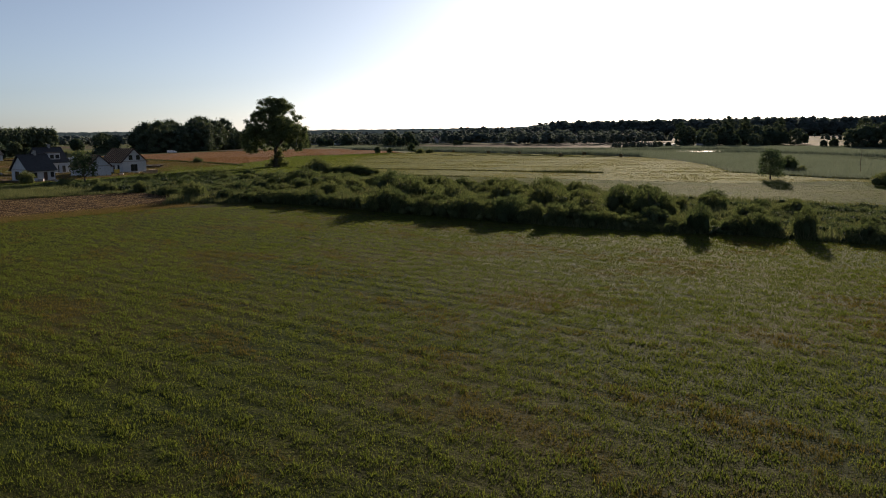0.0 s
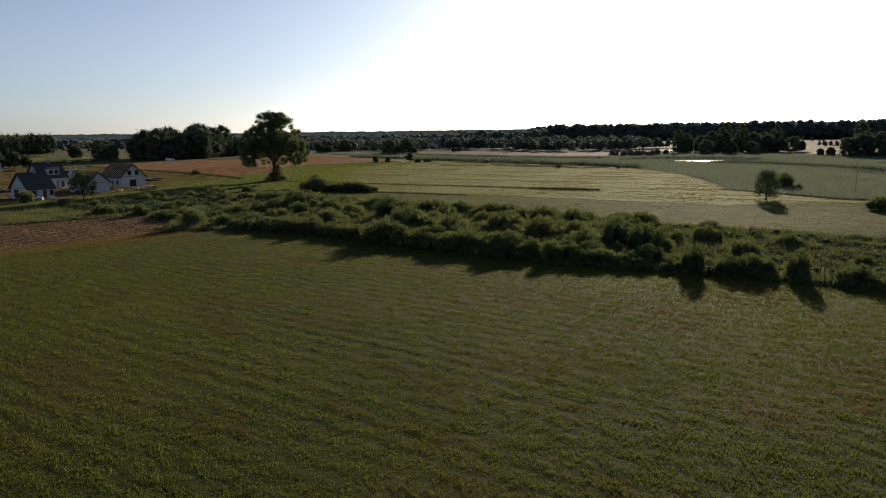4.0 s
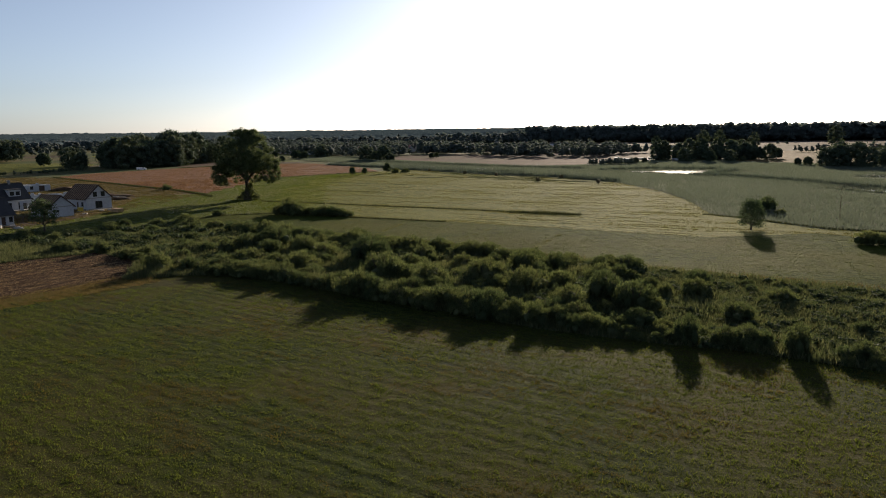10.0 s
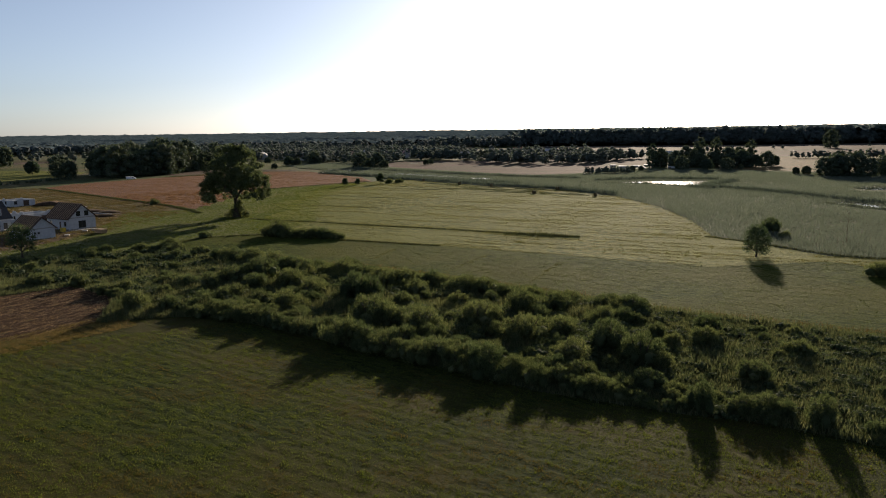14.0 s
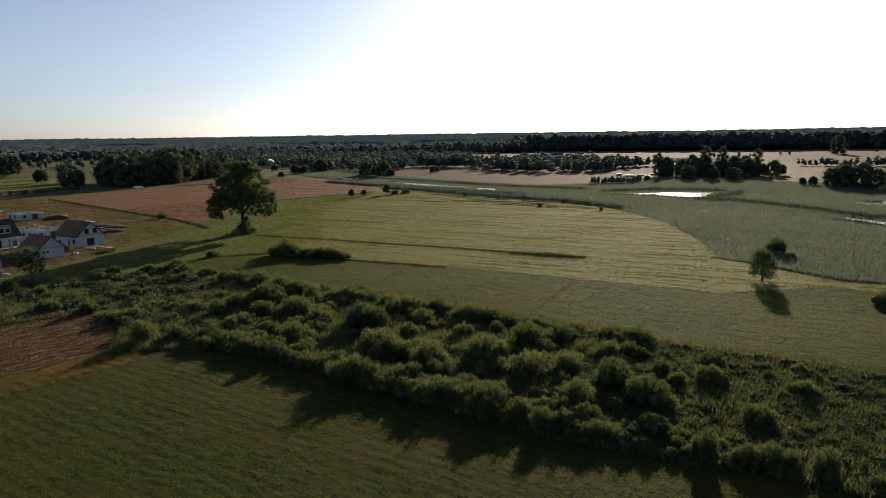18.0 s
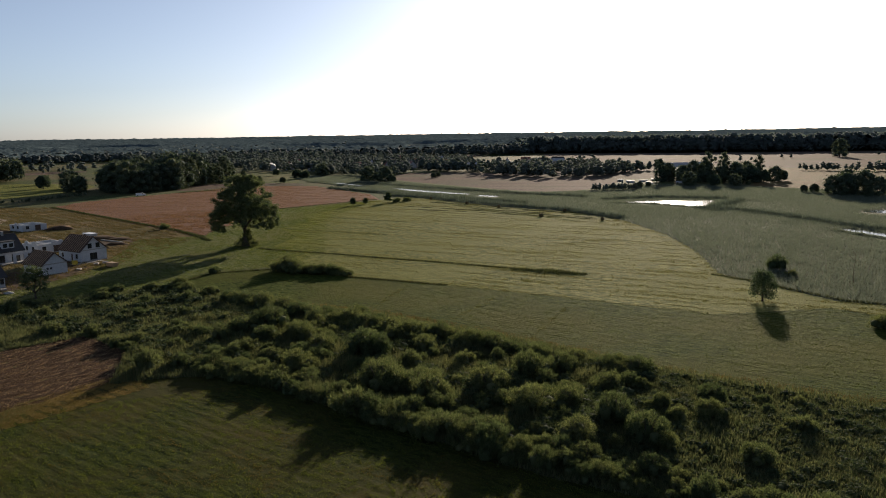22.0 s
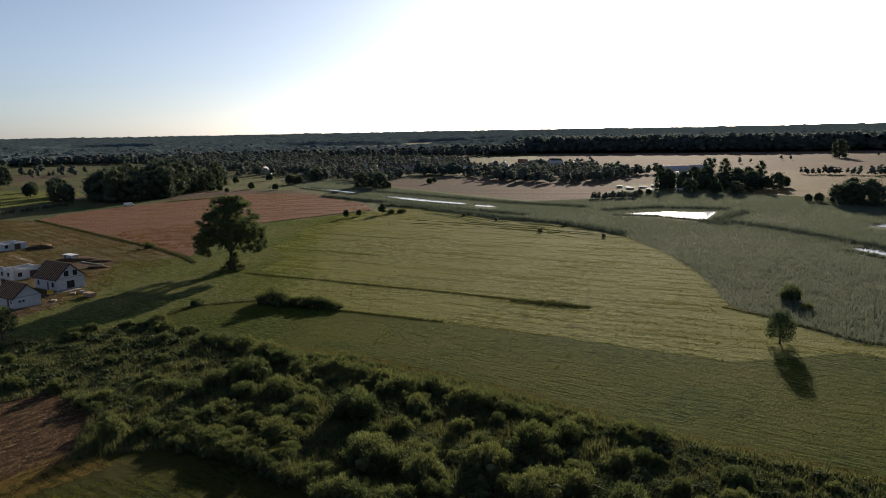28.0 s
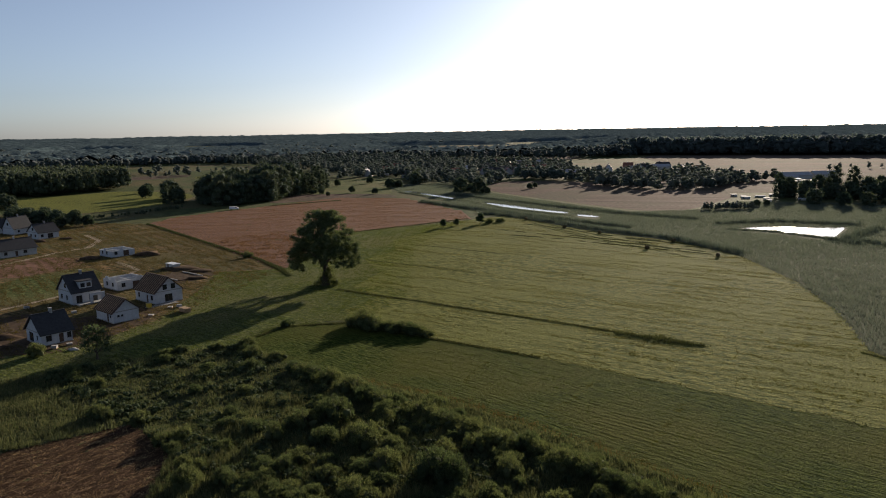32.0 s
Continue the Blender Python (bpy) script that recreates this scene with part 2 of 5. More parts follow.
M_FRAME = solid_mat("dark_window_frame", (0.03, 0.03, 0.032), (0.05, 0.05, 0.055), 5.0, 0.5, 0.1)
M_DOOR = solid_mat("brown_door", (0.05, 0.03, 0.02), (0.09, 0.055, 0.035), 3.0, 0.6, 0.2)
M_CONC = solid_mat("concrete", (0.22, 0.21, 0.20), (0.36, 0.35, 0.33), 1.0, 0.9, 0.3)
M_METAL = solid_mat("sheet_metal_roof", (0.28, 0.29, 0.31), (0.40, 0.40, 0.42), 1.0, 0.75, 0.1, 0.0, 0.1)
M_SOIL = solid_mat("dug_soil", (0.04, 0.028, 0.018), (0.095, 0.065, 0.042), 0.8, 0.95, 0.9, 0.0, 0.04)
M_BALE = solid_mat("weathered_hay", (0.06, 0.05, 0.025), (0.13, 0.10, 0.05), 4.0, 0.95, 0.9, 0.0, 0.03)
M_YELLOW = solid_mat("yellow_plastic", (0.45, 0.32, 0.03), (0.55, 0.40, 0.05), 2.0, 0.5, 0.1)
M_WHITEP = solid_mat("white_painted_metal", (0.6, 0.6, 0.6), (0.75, 0.75, 0.75), 1.0, 0.4, 0.05)


def glass_mat():
    m, nt, bsdf = nodes_of("window_glass")
    bsdf.inputs["Base Color"].default_value = (0.02, 0.022, 0.025, 1)
    bsdf.inputs["Roughness"].default_value = 0.06
    return m


def water_mat():
    m, nt, bsdf = nodes_of("river_water")
    bsdf.inputs["Base Color"].default_value = (0.02, 0.025, 0.02, 1)
    bsdf.inputs["Roughness"].default_value = 0.08
    bsdf.inputs["IOR"].default_value = 1.33
    tc = nt.nodes.new("ShaderNodeTexCoord")
    n = noise_tex(nt, 1.2, 3, 0.6, tc.outputs["Object"])
    b = nt.nodes.new("ShaderNodeBump")
    b.inputs["Strength"].default_value, b.inputs["Distance"].default_value = 0.12, 0.05
    nt.links.new(n.outputs[0], b.inputs["Height"])
    nt.links.new(b.outputs[0], bsdf.inputs["Normal"])
    return m


M_GLASS, M_WATER = glass_mat(), water_mat()
rng = np.random.default_rng(7)


# ---- mesh helpers ----
def np_mesh(name, verts, faces, mat, smooth=False):
    verts, faces = np.asarray(verts, np.float32), np.asarray(faces, np.int32)
    me = bpy.data.meshes.new(name)
    k = faces.shape[1]
    me.vertices.add(len(verts))
    me.vertices.foreach_set("co", verts.ravel())
    me.loops.add(faces.size)
    me.loops.foreach_set("vertex_index", faces.ravel())
    me.polygons.add(len(faces))
    me.polygons.foreach_set("loop_start", np.arange(0, faces.size, k, dtype=np.int32))
    me.update(calc_edges=True)
    if smooth:
        me.polygons.foreach_set("use_smooth", np.ones(len(faces), bool))
    me.materials.append(mat)
    return me


def part(name, data, parent, mat=None, label=""):
    """One mesh object under a thing or a part; data is a mesh or a bmesh."""
    if isinstance(data, bmesh.types.BMesh):
        me = bpy.data.meshes.new(name)
        data.to_mesh(me)
        data.free()
        me.materials.append(mat)
        data = me
    ob = new(name, data)
    ob.parent = parent
    return tagged(ob, label)


def box(bm, x0, y0, z0, x1, y1, z1):
    vs = [bm.verts.new(p) for p in ((x0, y0, z0), (x1, y0, z0), (x1, y1, z0), (x0, y1, z0), (x0, y0, z1), (x1, y0, z1), (x1, y1, z1), (x0, y1, z1))]
    for f in ((3, 2, 1, 0), (4, 5, 6, 7), (0, 1, 5, 4), (1, 2, 6, 5), (2, 3, 7, 6), (3, 0, 4, 7)):
        bm.faces.new([vs[i] for i in f])
    return bm


def boxed(*a):
    return box(bmesh.new(), *a)


def inside(px, py, poly):
    """Which points lie in the polygon."""
    res = np.zeros(px.shape, bool)
    n = len(poly)
    for i in range(n):
        (x1, y1), (x2, y2) = poly[i], poly[(i + 1) % n]
        if y1 == y2:
            continue
        c = ((y1 > py) != (y2 > py)) & (px < (x2 - x1) * (py - y1) / (y2 - y1) + x1)
        res ^= c
    return res


def rounded(poly, steps=3):
    """Corner-cutting: a soft outline from a few corners."""
    p = np.array(poly, float)
    for _ in range(steps):
        q = np.roll(p, -1, 0)
        p = np.stack([0.78 * p + 0.22 * q, 0.22 * p + 0.78 * q], 1).reshape(-1, 2)
    return [tuple(v) for v in p]


def wobble(x, y, s, seed=0.0):
    """Smooth cheap noise, about -1 to 1."""
    a = np.sin(x * s + 1.7 * np.sin(y * s * 0.7 + seed) + seed * 3.1) + np.sin(y * s * 1.3 + 1.3 * np.sin(x * s * 0.9 + seed * 2) + seed)
    b = np.sin(x * s * 2.3 + y * s * 1.9 + seed * 5 + 2 * np.sin(y * s * 1.1))
    return (a + 0.6 * b) / 2.6


def sheet(name, poly, z, mat, label, category="ground"):
    """A flat field with a soft outline."""
    bm = bmesh.new()
    f = bm.faces.new([bm.verts.new((x, y, z)) for x, y in poly])
    if f.normal.z < 0 or sum(poly[i - 1][0] * poly[i][1] - poly[i][0] * poly[i - 1][1] for i in range(len(poly))) < 0:
        f.normal_flip()
    bmesh.ops.triangulate(bm, faces=[f])
    return tagged(part(name, bm, None, mat), label, category, kind="structure")


def row_field(name, poly, z, mat, label, angle, du, dv, relief, category="meadow"):
    """A field as a fine grid along its rows; relief(u, v) gives the height of rows and lumps."""
    a = radians(angle)
    ux, uy = math.cos(a), math.sin(a)
    P = np.array(poly)
    U, V = P[:, 0] * ux + P[:, 1] * uy, -P[:, 0] * uy + P[:, 1] * ux
    us, vs = np.arange(U.min(), U.max() + du, du), np.arange(V.min(), V.max() + dv, dv)
    gu, gv = np.meshgrid(us, vs, indexing="ij")
    x, y = gu * ux - gv * uy, gu * uy + gv * ux
    zz = z + relief(gu, gv)
    n, m = gu.shape
    idx = np.arange(n * m).reshape(n, m)
    faces = np.stack([idx[:-1, :-1], idx[1:, :-1], idx[1:, 1:], idx[:-1, 1:]], -1).reshape(-1, 4)
    cx, cy = (x[:-1, :-1] + x[1:, 1:]) / 2, (y[:-1, :-1] + y[1:, 1:]) / 2
    faces = faces[inside(cx, cy, poly).ravel()]
    used, inv = np.unique(faces, return_inverse=True)
    verts = np.stack([x, y, zz], -1).reshape(-1, 3)[used]
    return tagged(new(name, np_mesh(name, verts, inv.reshape(-1, 4), mat, True)), label, category, kind="structure")


def scatter(poly, per_m2, r=rng):
    P = np.array(poly)
    lo, hi = P.min(0), P.max(0)
    n = int(per_m2 * (hi[0] - lo[0]) * (hi[1] - lo[1]))
    p = r.uniform(lo, hi, (n, 2))
    return p[inside(p[:, 0], p[:, 1], poly)]


def blades(name, pts, height, width, mat, per=3, lean=0.4, spread=0.12, r=rng):
    """Tufts of upright blades, three corners each, as one mesh. height: one per tuft."""
    n = len(pts) * per
    base = np.repeat(pts, per, 0) + r.normal(0, spread, (n, 2))
    h = np.repeat(height, per) * r.uniform(0.6, 1.15, n)
    a = r.uniform(0, math.pi, n)
    d = np.stack([np.cos(a), np.sin(a)], -1) * (width * r.uniform(0.6, 1.3, n) / 2)[:, None]
    tip = base + r.normal(0, lean, (n, 2)) * h[:, None]
    z0 = np.full(n, -0.02)
    v = np.stack([np.column_stack([base - d, z0]), np.column_stack([base + d, z0]), np.column_stack([tip, h])], 1).reshape(-1, 3)
    return np_mesh(name, v, np.arange(n * 3).reshape(-1, 3), mat)


def leaf_cards(c, size, r, aspect=0.5, up=0.0):
    """Pointed leaf sprays: one lozenge at each centre."""
    n = len(c)
    a = r.normal(size=(n, 3))
    a[:, 2] += up
    a /= np.linalg.norm(a, axis=1)[:, None]
    b = np.cross(a, r.normal(size=(n, 3)))
    b /= np.linalg.norm(b, axis=1)[:, None]
    s = (size * r.uniform(0.6, 1.4, n))[:, None]
    v = np.stack([c - a * s, c + b * s * aspect, c + a * s, c - b * s * aspect], 1).reshape(-1, 3)
    return v, np.arange(n * 4).reshape(-1, 4)


def ico(level):
    bm = bmesh.new()
    bmesh.ops.create_icosphere(bm, subdivisions=level, radius=1)
    v = np.array([tuple(p.co) for p in bm.verts])
    f = np.array([[p.index for p in t.verts] for t in bm.faces])
    bm.free()
    return v, f


ICO1, ICO2 = ico(1), ico(2)


def foliage_mesh(name, lobes, cards, size, mat, seed, core=0.72, aspect=0.5, up=0.0, shell=0.55, level=2):
    """A crown: rough inner masses with many leaf sprays round them. lobes: (x, y, z, rx, ry, rz)."""
    r = np.random.default_rng(seed)
    vs, fs, off = [], [], 0
    lobes = np.array(lobes, float)
    iv, jf = ICO2 if level == 2 else ICO1
    for L in lobes:
        if core > 0:
            w = 1 + 0.22 * r.normal(size=(len(iv), 1))
            v = iv * w * L[3:] * core + L[:3]
            vs.append(v)
            fs.append(np.column_stack([jf, jf[:, 2]])[:, :3] + off)
            off += len(v)
    tri = np.concatenate(fs) if fs else np.zeros((0, 3), int)
    wgt = lobes[:, 3] * lobes[:, 4] + lobes[:, 4] * lobes[:, 5]
    pick = r.choice(len(lobes), cards, p=wgt / wgt.sum())
    d = r.normal(size=(cards, 3))
    d /= np.linalg.norm(d, axis=1)[:, None]
    rad = r.uniform(shell, 1.0, cards) * (1 + 0.10 * r.normal(size=cards))
    lump = 1 + 0.16 * np.sin(d[:, 0] * 5 + pick) * np.sin(d[:, 1] * 6 + 2 * pick) + 0.10 * np.sin(d[:, 2] * 9 + pick)
    c = lobes[pick, :3] + d * (rad * lump)[:, None] * lobes[pick, 3:]
    c[:, 2] = np.maximum(c[:, 2], 0.08)
    v, f = leaf_cards(c, size, r, aspect, up)
    q = np.concatenate([f[:, [0, 1, 2]], f[:, [0, 2, 3]]]) + off
    vs.append(v)
    allv = np.concatenate(vs)
    allv[:, 2] = np.maximum(allv[:, 2], 0.0)
    return np_mesh(name, allv, np.concatenate([tri, q]), mat, True)


def tube(vs, fs, pts, radii, sides=6):
    """Adds a tapered limb along pts."""
    off = sum(len(v) for v in vs)
    rings = []
    for i, (p, rad) in enumerate(zip(pts, radii)):
        d = Vector(pts[min(i + 1, len(pts) - 1)]) - Vector(pts[max(i - 1, 0)])
        q = d.to_track_quat("Z", "Y")
        rings.append([Vector(p) + q @ Vector((math.cos(t) * rad, math.sin(t) * rad, 0)) for t in (2 * math.pi * k / sides for k in range(sides))])
    vs.append(np.array([tuple(v) for ring in rings for v in ring]))
    for i in range(len(pts) - 1):
        for k in range(sides):
            a, b = off + i * sides + k, off + i * sides + (k + 1) % sides
            fs.append((a, b, b + sides, a + sides))


def trunk_mesh(name, height, rad, limbs, seed, fork=0.22, rise=0.5):
    """A tapered trunk; limbs run from it to the given ends."""
    r = random.Random(seed)
    vs, fs = [], []
    pts = [(0.25 * math.sin(k * 1.1 + seed) * k / 6, 0.25 * math.cos(k * 0.9 + seed) * k / 6, height * k / 6) for k in range(7)]
    pts[0] = (0, 0, -0.1)
    tube(vs, fs, pts, [rad * 1.5] + [rad * (1 - 0.145 * k) for k in range(1, 7)], 8)
    for x, y, z in limbs:
        z0 = max(height * fork, z - rise * math.hypot(x, y) - r.uniform(0.3, 1.2))
        z0 = min(z0, height * 0.92)
        mid = (x * 0.5 + r.uniform(-0.4, 0.4), y * 0.5 + r.uniform(-0.4, 0.4), z0 + (z - z0) * 0.62)
        tube(vs, fs, [(0, 0, z0), mid, (x, y, z)], [rad * 0.42, rad * 0.26, rad * 0.08], 5)
    return np_mesh(name, np.concatenate(vs), np.array(fs), M_BARK, True)


def tree(name, label, x, y, height, spread, seed, mat=None, cards=1400, size=0.6, low=0.3, lobes_n=9, turn=0.0, category="tree", group="", core=0.72, fat=1.0):
    """A tree from scratch: trunk with limbs, and a crown of lobes."""
    r = random.Random(seed)
    top, bottom = height, height * low
    lobes = []
    for i in range(lobes_n):
        t = (i + 0.5) / lobes_n
        z = bottom + (top - bottom) * (0.12 + 0.74 * t)
        reach = spread * 0.62 * math.sin(math.pi * (0.22 + 0.72 * t)) ** 0.55
        a = i * 2.4 + r.uniform(-0.4, 0.4)
        s = fat * spread * r.uniform(0.30, 0.42)
        lobes.append((reach * math.cos(a), reach * math.sin(a), z, s, s, s * 0.85))
    lobes.append((0, 0, top - spread * 0.34, spread * 0.4, spread * 0.4, spread * 0.36))
    lobes.append((0, 0, (top + bottom) / 2, spread * 0.5, spread * 0.5, (top - bottom) * 0.36))
    if low < 0.05:
        for i in range(5):
            a = i * 1.26 + r.random()
            lobes.append((0.45 * spread * math.cos(a), 0.45 * spread * math.sin(a), 0.10 * height, 0.42 * spread, 0.42 * spread, 0.12 * height))
    ob = tagged(new(name), label, category, group)
    ob.matrix_basis = pose(x, y, 0, 0, 0, turn)
    part("trunk", trunk_mesh("trunk", height * 0.72, 0.018 * height + 0.05, [L[:3] for L in lobes[:6]], seed), ob)
    part("crown", foliage_mesh("crown", lobes, cards, size, mat or L_TREE, seed, core=core), ob)
    return ob


def bush_mesh(seed, cards=1000, tall=1.0, core=0.6):
    """A willow mound: domes broken into leafy clumps, with fine upright shoots."""
    r = random.Random(seed)
    lobes = [(0, 0, 0.55 * tall, 0.95, 0.95, 0.85 * tall)]
    for i in range(8):
        a = i * 2.4 + r.uniform(-0.5, 0.5)
        d = r.uniform(0.45, 1.15)
        q_ = r.uniform(0.42, 0.72)
        lobes.append((d * math.cos(a), d * math.sin(a), tall * r.uniform(0.3, 1.15 - 0.55 * d), q_, q_, tall * q_ * r.uniform(0.9, 1.3)))
    g_ = np.random.default_rng(seed)
    L = np.array(lobes)
    iv, jf = ICO1
    vs = [iv * (1 + 0.12 * g_.normal(size=(len(iv), 1))) * q_[3:] * core + q_[:3] for q_ in L]
    fs = [jf + k * len(iv) for k in range(len(L))]
    n = 100
    host = np.concatenate([np.zeros(26, int), g_.integers(1, len(L), n - 26)])
    d = g_.normal(size=(n, 3)) + np.array((0, 0, 0.5))
    d /= np.linalg.norm(d, axis=1)[:, None]
    clump = L[host, :3] + d * L[host, 3:] * g_.uniform(0.72, 1.0, (n, 1))
    size = g_.uniform(0.15, 0.34, n)
    pick = g_.choice(n, cards, p=size ** 2 / (size ** 2).sum())
    e = g_.normal(size=(cards, 3)) + np.array((0, 0, 0.35))
    e /= np.linalg.norm(e, axis=1)[:, None]
    c = clump[pick] + e * (size[pick] * g_.uniform(0.35, 1.1, cards) ** 0.6)[:, None] * np.array((1.0, 1.0, 1.15))
    grow = 0.6 * e + g_.normal(0, 0.42, (cards, 3)) + np.array((0, 0, 0.85))
    grow /= np.linalg.norm(grow, axis=1)[:, None]
    side = np.cross(grow, g_.normal(size=(cards, 3)))
    side /= np.linalg.norm(side, axis=1)[:, None]
    shoot = g_.random(cards) < 0.06
    reach = np.where(shoot, g_.uniform(0.18, 0.34, cards), g_.uniform(0.08, 0.17, cards))[:, None]
    wide = g_.uniform(0.014, 0.032, cards)[:, None]
    vs.append(np.stack([c - side * wide, c + side * wide, c + grow * reach], 1).reshape(-1, 3))
    fs.append(np.arange(cards * 3).reshape(-1, 3) + len(L) * len(iv))
    v = np.concatenate(vs)
    v[:, 2] = np.maximum(v[:, 2], 0.0)
    return np_mesh("foliage", v, np.concatenate(fs), L_WILLOW, True)


def stems_mesh(seed, tall=1.0):
    r = random.Random(seed)
    vs, fs = [], []
    for i in range(6):
        a = i * 1.05 + r.uniform(-0.3, 0.3)
        e = r.uniform(0.4, 1.0)
        tube(vs, fs, [(0.1 * math.cos(a), 0.1 * math.sin(a), -0.05), (e * 0.5 * math.cos(a), e * 0.5 * math.sin(a), 0.7 * tall), (e * math.cos(a), e * math.sin(a), 1.4 * tall)], [0.05, 0.035, 0.012], 4)
    return np_mesh("woody_base", np.concatenate(vs), np.array(fs), M_BARK)


# ---- the lie of the land ----
UD, VD = np.array((0.8, -0.6)), np.array((0.6, 0.8))          # along and across the rows


def ground_sheet():
    rad = np.concatenate([np.arange(0, 600, 40), np.geomspace(600, 4900, 40)])
    ang = np.linspace(0, 2 * math.pi, 97)[:-1]
    R, A = np.meshgrid(rad, ang, indexing="ij")
    x, y = R * np.sin(A), R * np.cos(A)
    far = np.clip((R - 2200) / 2500, 0, 1)
    z = -0.06 + far ** 1.5 * (24 + 5 * np.sin(A * 9) + 3 * np.sin(A * 23 + 1))
    n, m = R.shape
    idx = np.arange(n * m).reshape(n, m)
    f = np.stack([idx[:-1], np.roll(idx, -1, 1)[:-1], np.roll(idx, -1, 1)[1:], idx[1:]], -1).reshape(-1, 4)[:, ::-1]
    v = np.stack([x, y, z], -1).reshape(-1, 3)
    return tagged(new("ground", np_mesh("ground", v, f, M_GROUND, True)), "rough green and brown grassland reaching the wooded horizon", "ground", kind="structure")


ground_sheet()
EDGE = [(-43, 112), (-37, 114), (-30, 114.5), (-25, 112), (-18.6, 107.5), (-11, 101), (-6.4, 96.5), (1, 91), (7.3, 85), (13.5, 80), (19, 77), (24, 74), (29.5, 72), (37, 66.5), (61, 48), (95, 22)]
NEAR = [*EDGE, (70, -40), (-60, -40), (-110, 0), (-62, 82)]
BELT = [*EDGE, (150, 35), (95, 67), (57, 97), (35, 112), (12, 134), (-10, 151), (-28, 160), (-40, 166), (-55, 181), (-68, 176), (-84, 164), (-112, 142), (-92, 112), (-75, 124), (-58, 138), (-47, 128)]
MID = [(-58, 182), (-40, 166), (-28, 160), (-10, 151), (12, 134), (35, 112), (57, 97), (95, 67), (150, 34), (170, 60), (84, 138), (78, 146), (55, 143), (28, 161), (9, 173), (-17, 187), (-37, 200), (-48, 200), (-56, 194)]
HAY = [(-46, 240), (-36, 225), (-42, 212), (-37, 200), (-17, 187), (9, 173), (28, 161), (55, 143), (78, 146), (84, 139), (150, 92), (156, 104), (82, 152), (74, 174), (71, 182), (78, 214), (81, 250), (78, 292), (63, 327), (37, 352), (-6, 416), (-24, 398), (-38, 378), (-39, 352), (-50, 332), (-44, 305), (-52, 285), (-42, 262)]
LAWN = [(-58, 182), (-56, 194), (-48, 200), (-38, 203), (-28, 225), (-32, 262), (-38, 305), (-36, 332), (-31, 352), (-24, 398), (-74, 356), (-76, 268), (-96, 262), (-90, 232), (-86, 200), (-92, 182), (-112, 160), (-112, 143), (-84, 164), (-68, 176)]
STUBBLE = [(-187, 392), (-76, 268), (-72, 356), (-23, 404), (-30, 440), (-74, 521), (-122, 531), (-152, 479), (-186, 420)]
PLOW = [(-39.5, 116.5), (-44, 127), (-58, 138), (-75, 124), (-140, 66), (-120, 30), (-80, 71)]
VERGE = [(-43, 116), (-39, 113), (-37, 110), (-62, 82), (-110, 0), (-130, 10), (-80, 71)]
PLOTS = [(-75, 267), (-80, 232), (-84, 200), (-92, 182), (-112, 160), (-150, 170), (-260, 260), (-280, 350), (-220, 395), (-188, 390)]
MARSH = [(-112, 640), (-84, 571), (-45, 500), (-22, 440), (-6, 417), (37, 353), (63, 328), (78, 293), (81, 250), (78, 215), (71, 182), (75, 172), (82, 152), (157, 104), (330, 120), (330, 380), (235, 400), (190, 462), (130, 480), (100, 440), (60, 430), (30, 478), (-20, 560), (-60, 660)]


def near_relief(u, v):
    k = 0.5 + 0.5 * np.sin(v * 3.6 + 0.9 * np.sin(u * 0.09) + 0.6 * wobble(u, v, 0.21, 1.0))
    return (0.022 + 0.01 * np.clip(-u / 35, 0, 1)) * k * np.maximum(0, 0.45 + 0.8 * wobble(u, v, 0.06, 4.0)) + 0.014 * wobble(u, v * 1.8, 1.3, 2.0)


def mid_relief(u, v):
    k = np.sin(v * 5.4 + 0.4 * np.sin(u * 0.06) + 1.8 * wobble(u, v, 0.11, 5.0))
    return 0.022 * k * (0.7 + 0.8 * wobble(u, v, 0.08, 2.0)) + 0.014 * wobble(u * 0.5, v * 2, 2.4, 7.0) + 0.03 * wobble(u, v * 2, 0.7, 3.0) + 0.025 * wobble(u * 0.3, v * 2, 1.4, 6.0)


def hay_relief(u, v):
    k = np.maximum(0, np.sin(v * 1.3 + 2.0 * wobble(u, v, 0.03, 2.0)))
    return 0.035 * k * np.maximum(0, wobble(u * 0.4, v * 2, 0.10, 6.0)) + 0.05 * wobble(u * 0.35, v * 2, 0.5, 1.5) + 0.035 * wobble(u * 0.4, v * 2, 1.3, 4.5) + 0.02 * wobble(u * 0.5, v * 2, 2.7, 8.0)


def plow_relief(u, v):
    return 0.10 * wobble(u * 0.6, v * 2.2, 1.3, 1.0) + 0.05 * wobble(u, v, 3.0, 2.0)


def stubble_relief(u, v):
    return 0.10 * wobble(u * 0.3, v, 0.4, 1.0) + 0.05 * wobble(u * 0.3, v * 2, 1.0, 2.0)


def pasture_relief(u, v):
    return 0.022 * np.sin(v * 4.2 + 1.5 * wobble(u, v, 0.1, 3.0)) * (0.6 + 0.7 * wobble(u, v, 0.09, 4.0)) + 0.02 * wobble(u * 0.5, v * 2, 1.2, 2.0)


def plot_relief(u, v):
    return 0.032 * np.sin(v * 4.6 + 2.2 * wobble(u, v, 0.12, 6.0)) * (0.6 + 0.6 * wobble(u, v, 0.07, 2.0)) + 0.012 * wobble(u * 0.5, v * 2, 1.6, 2.0)


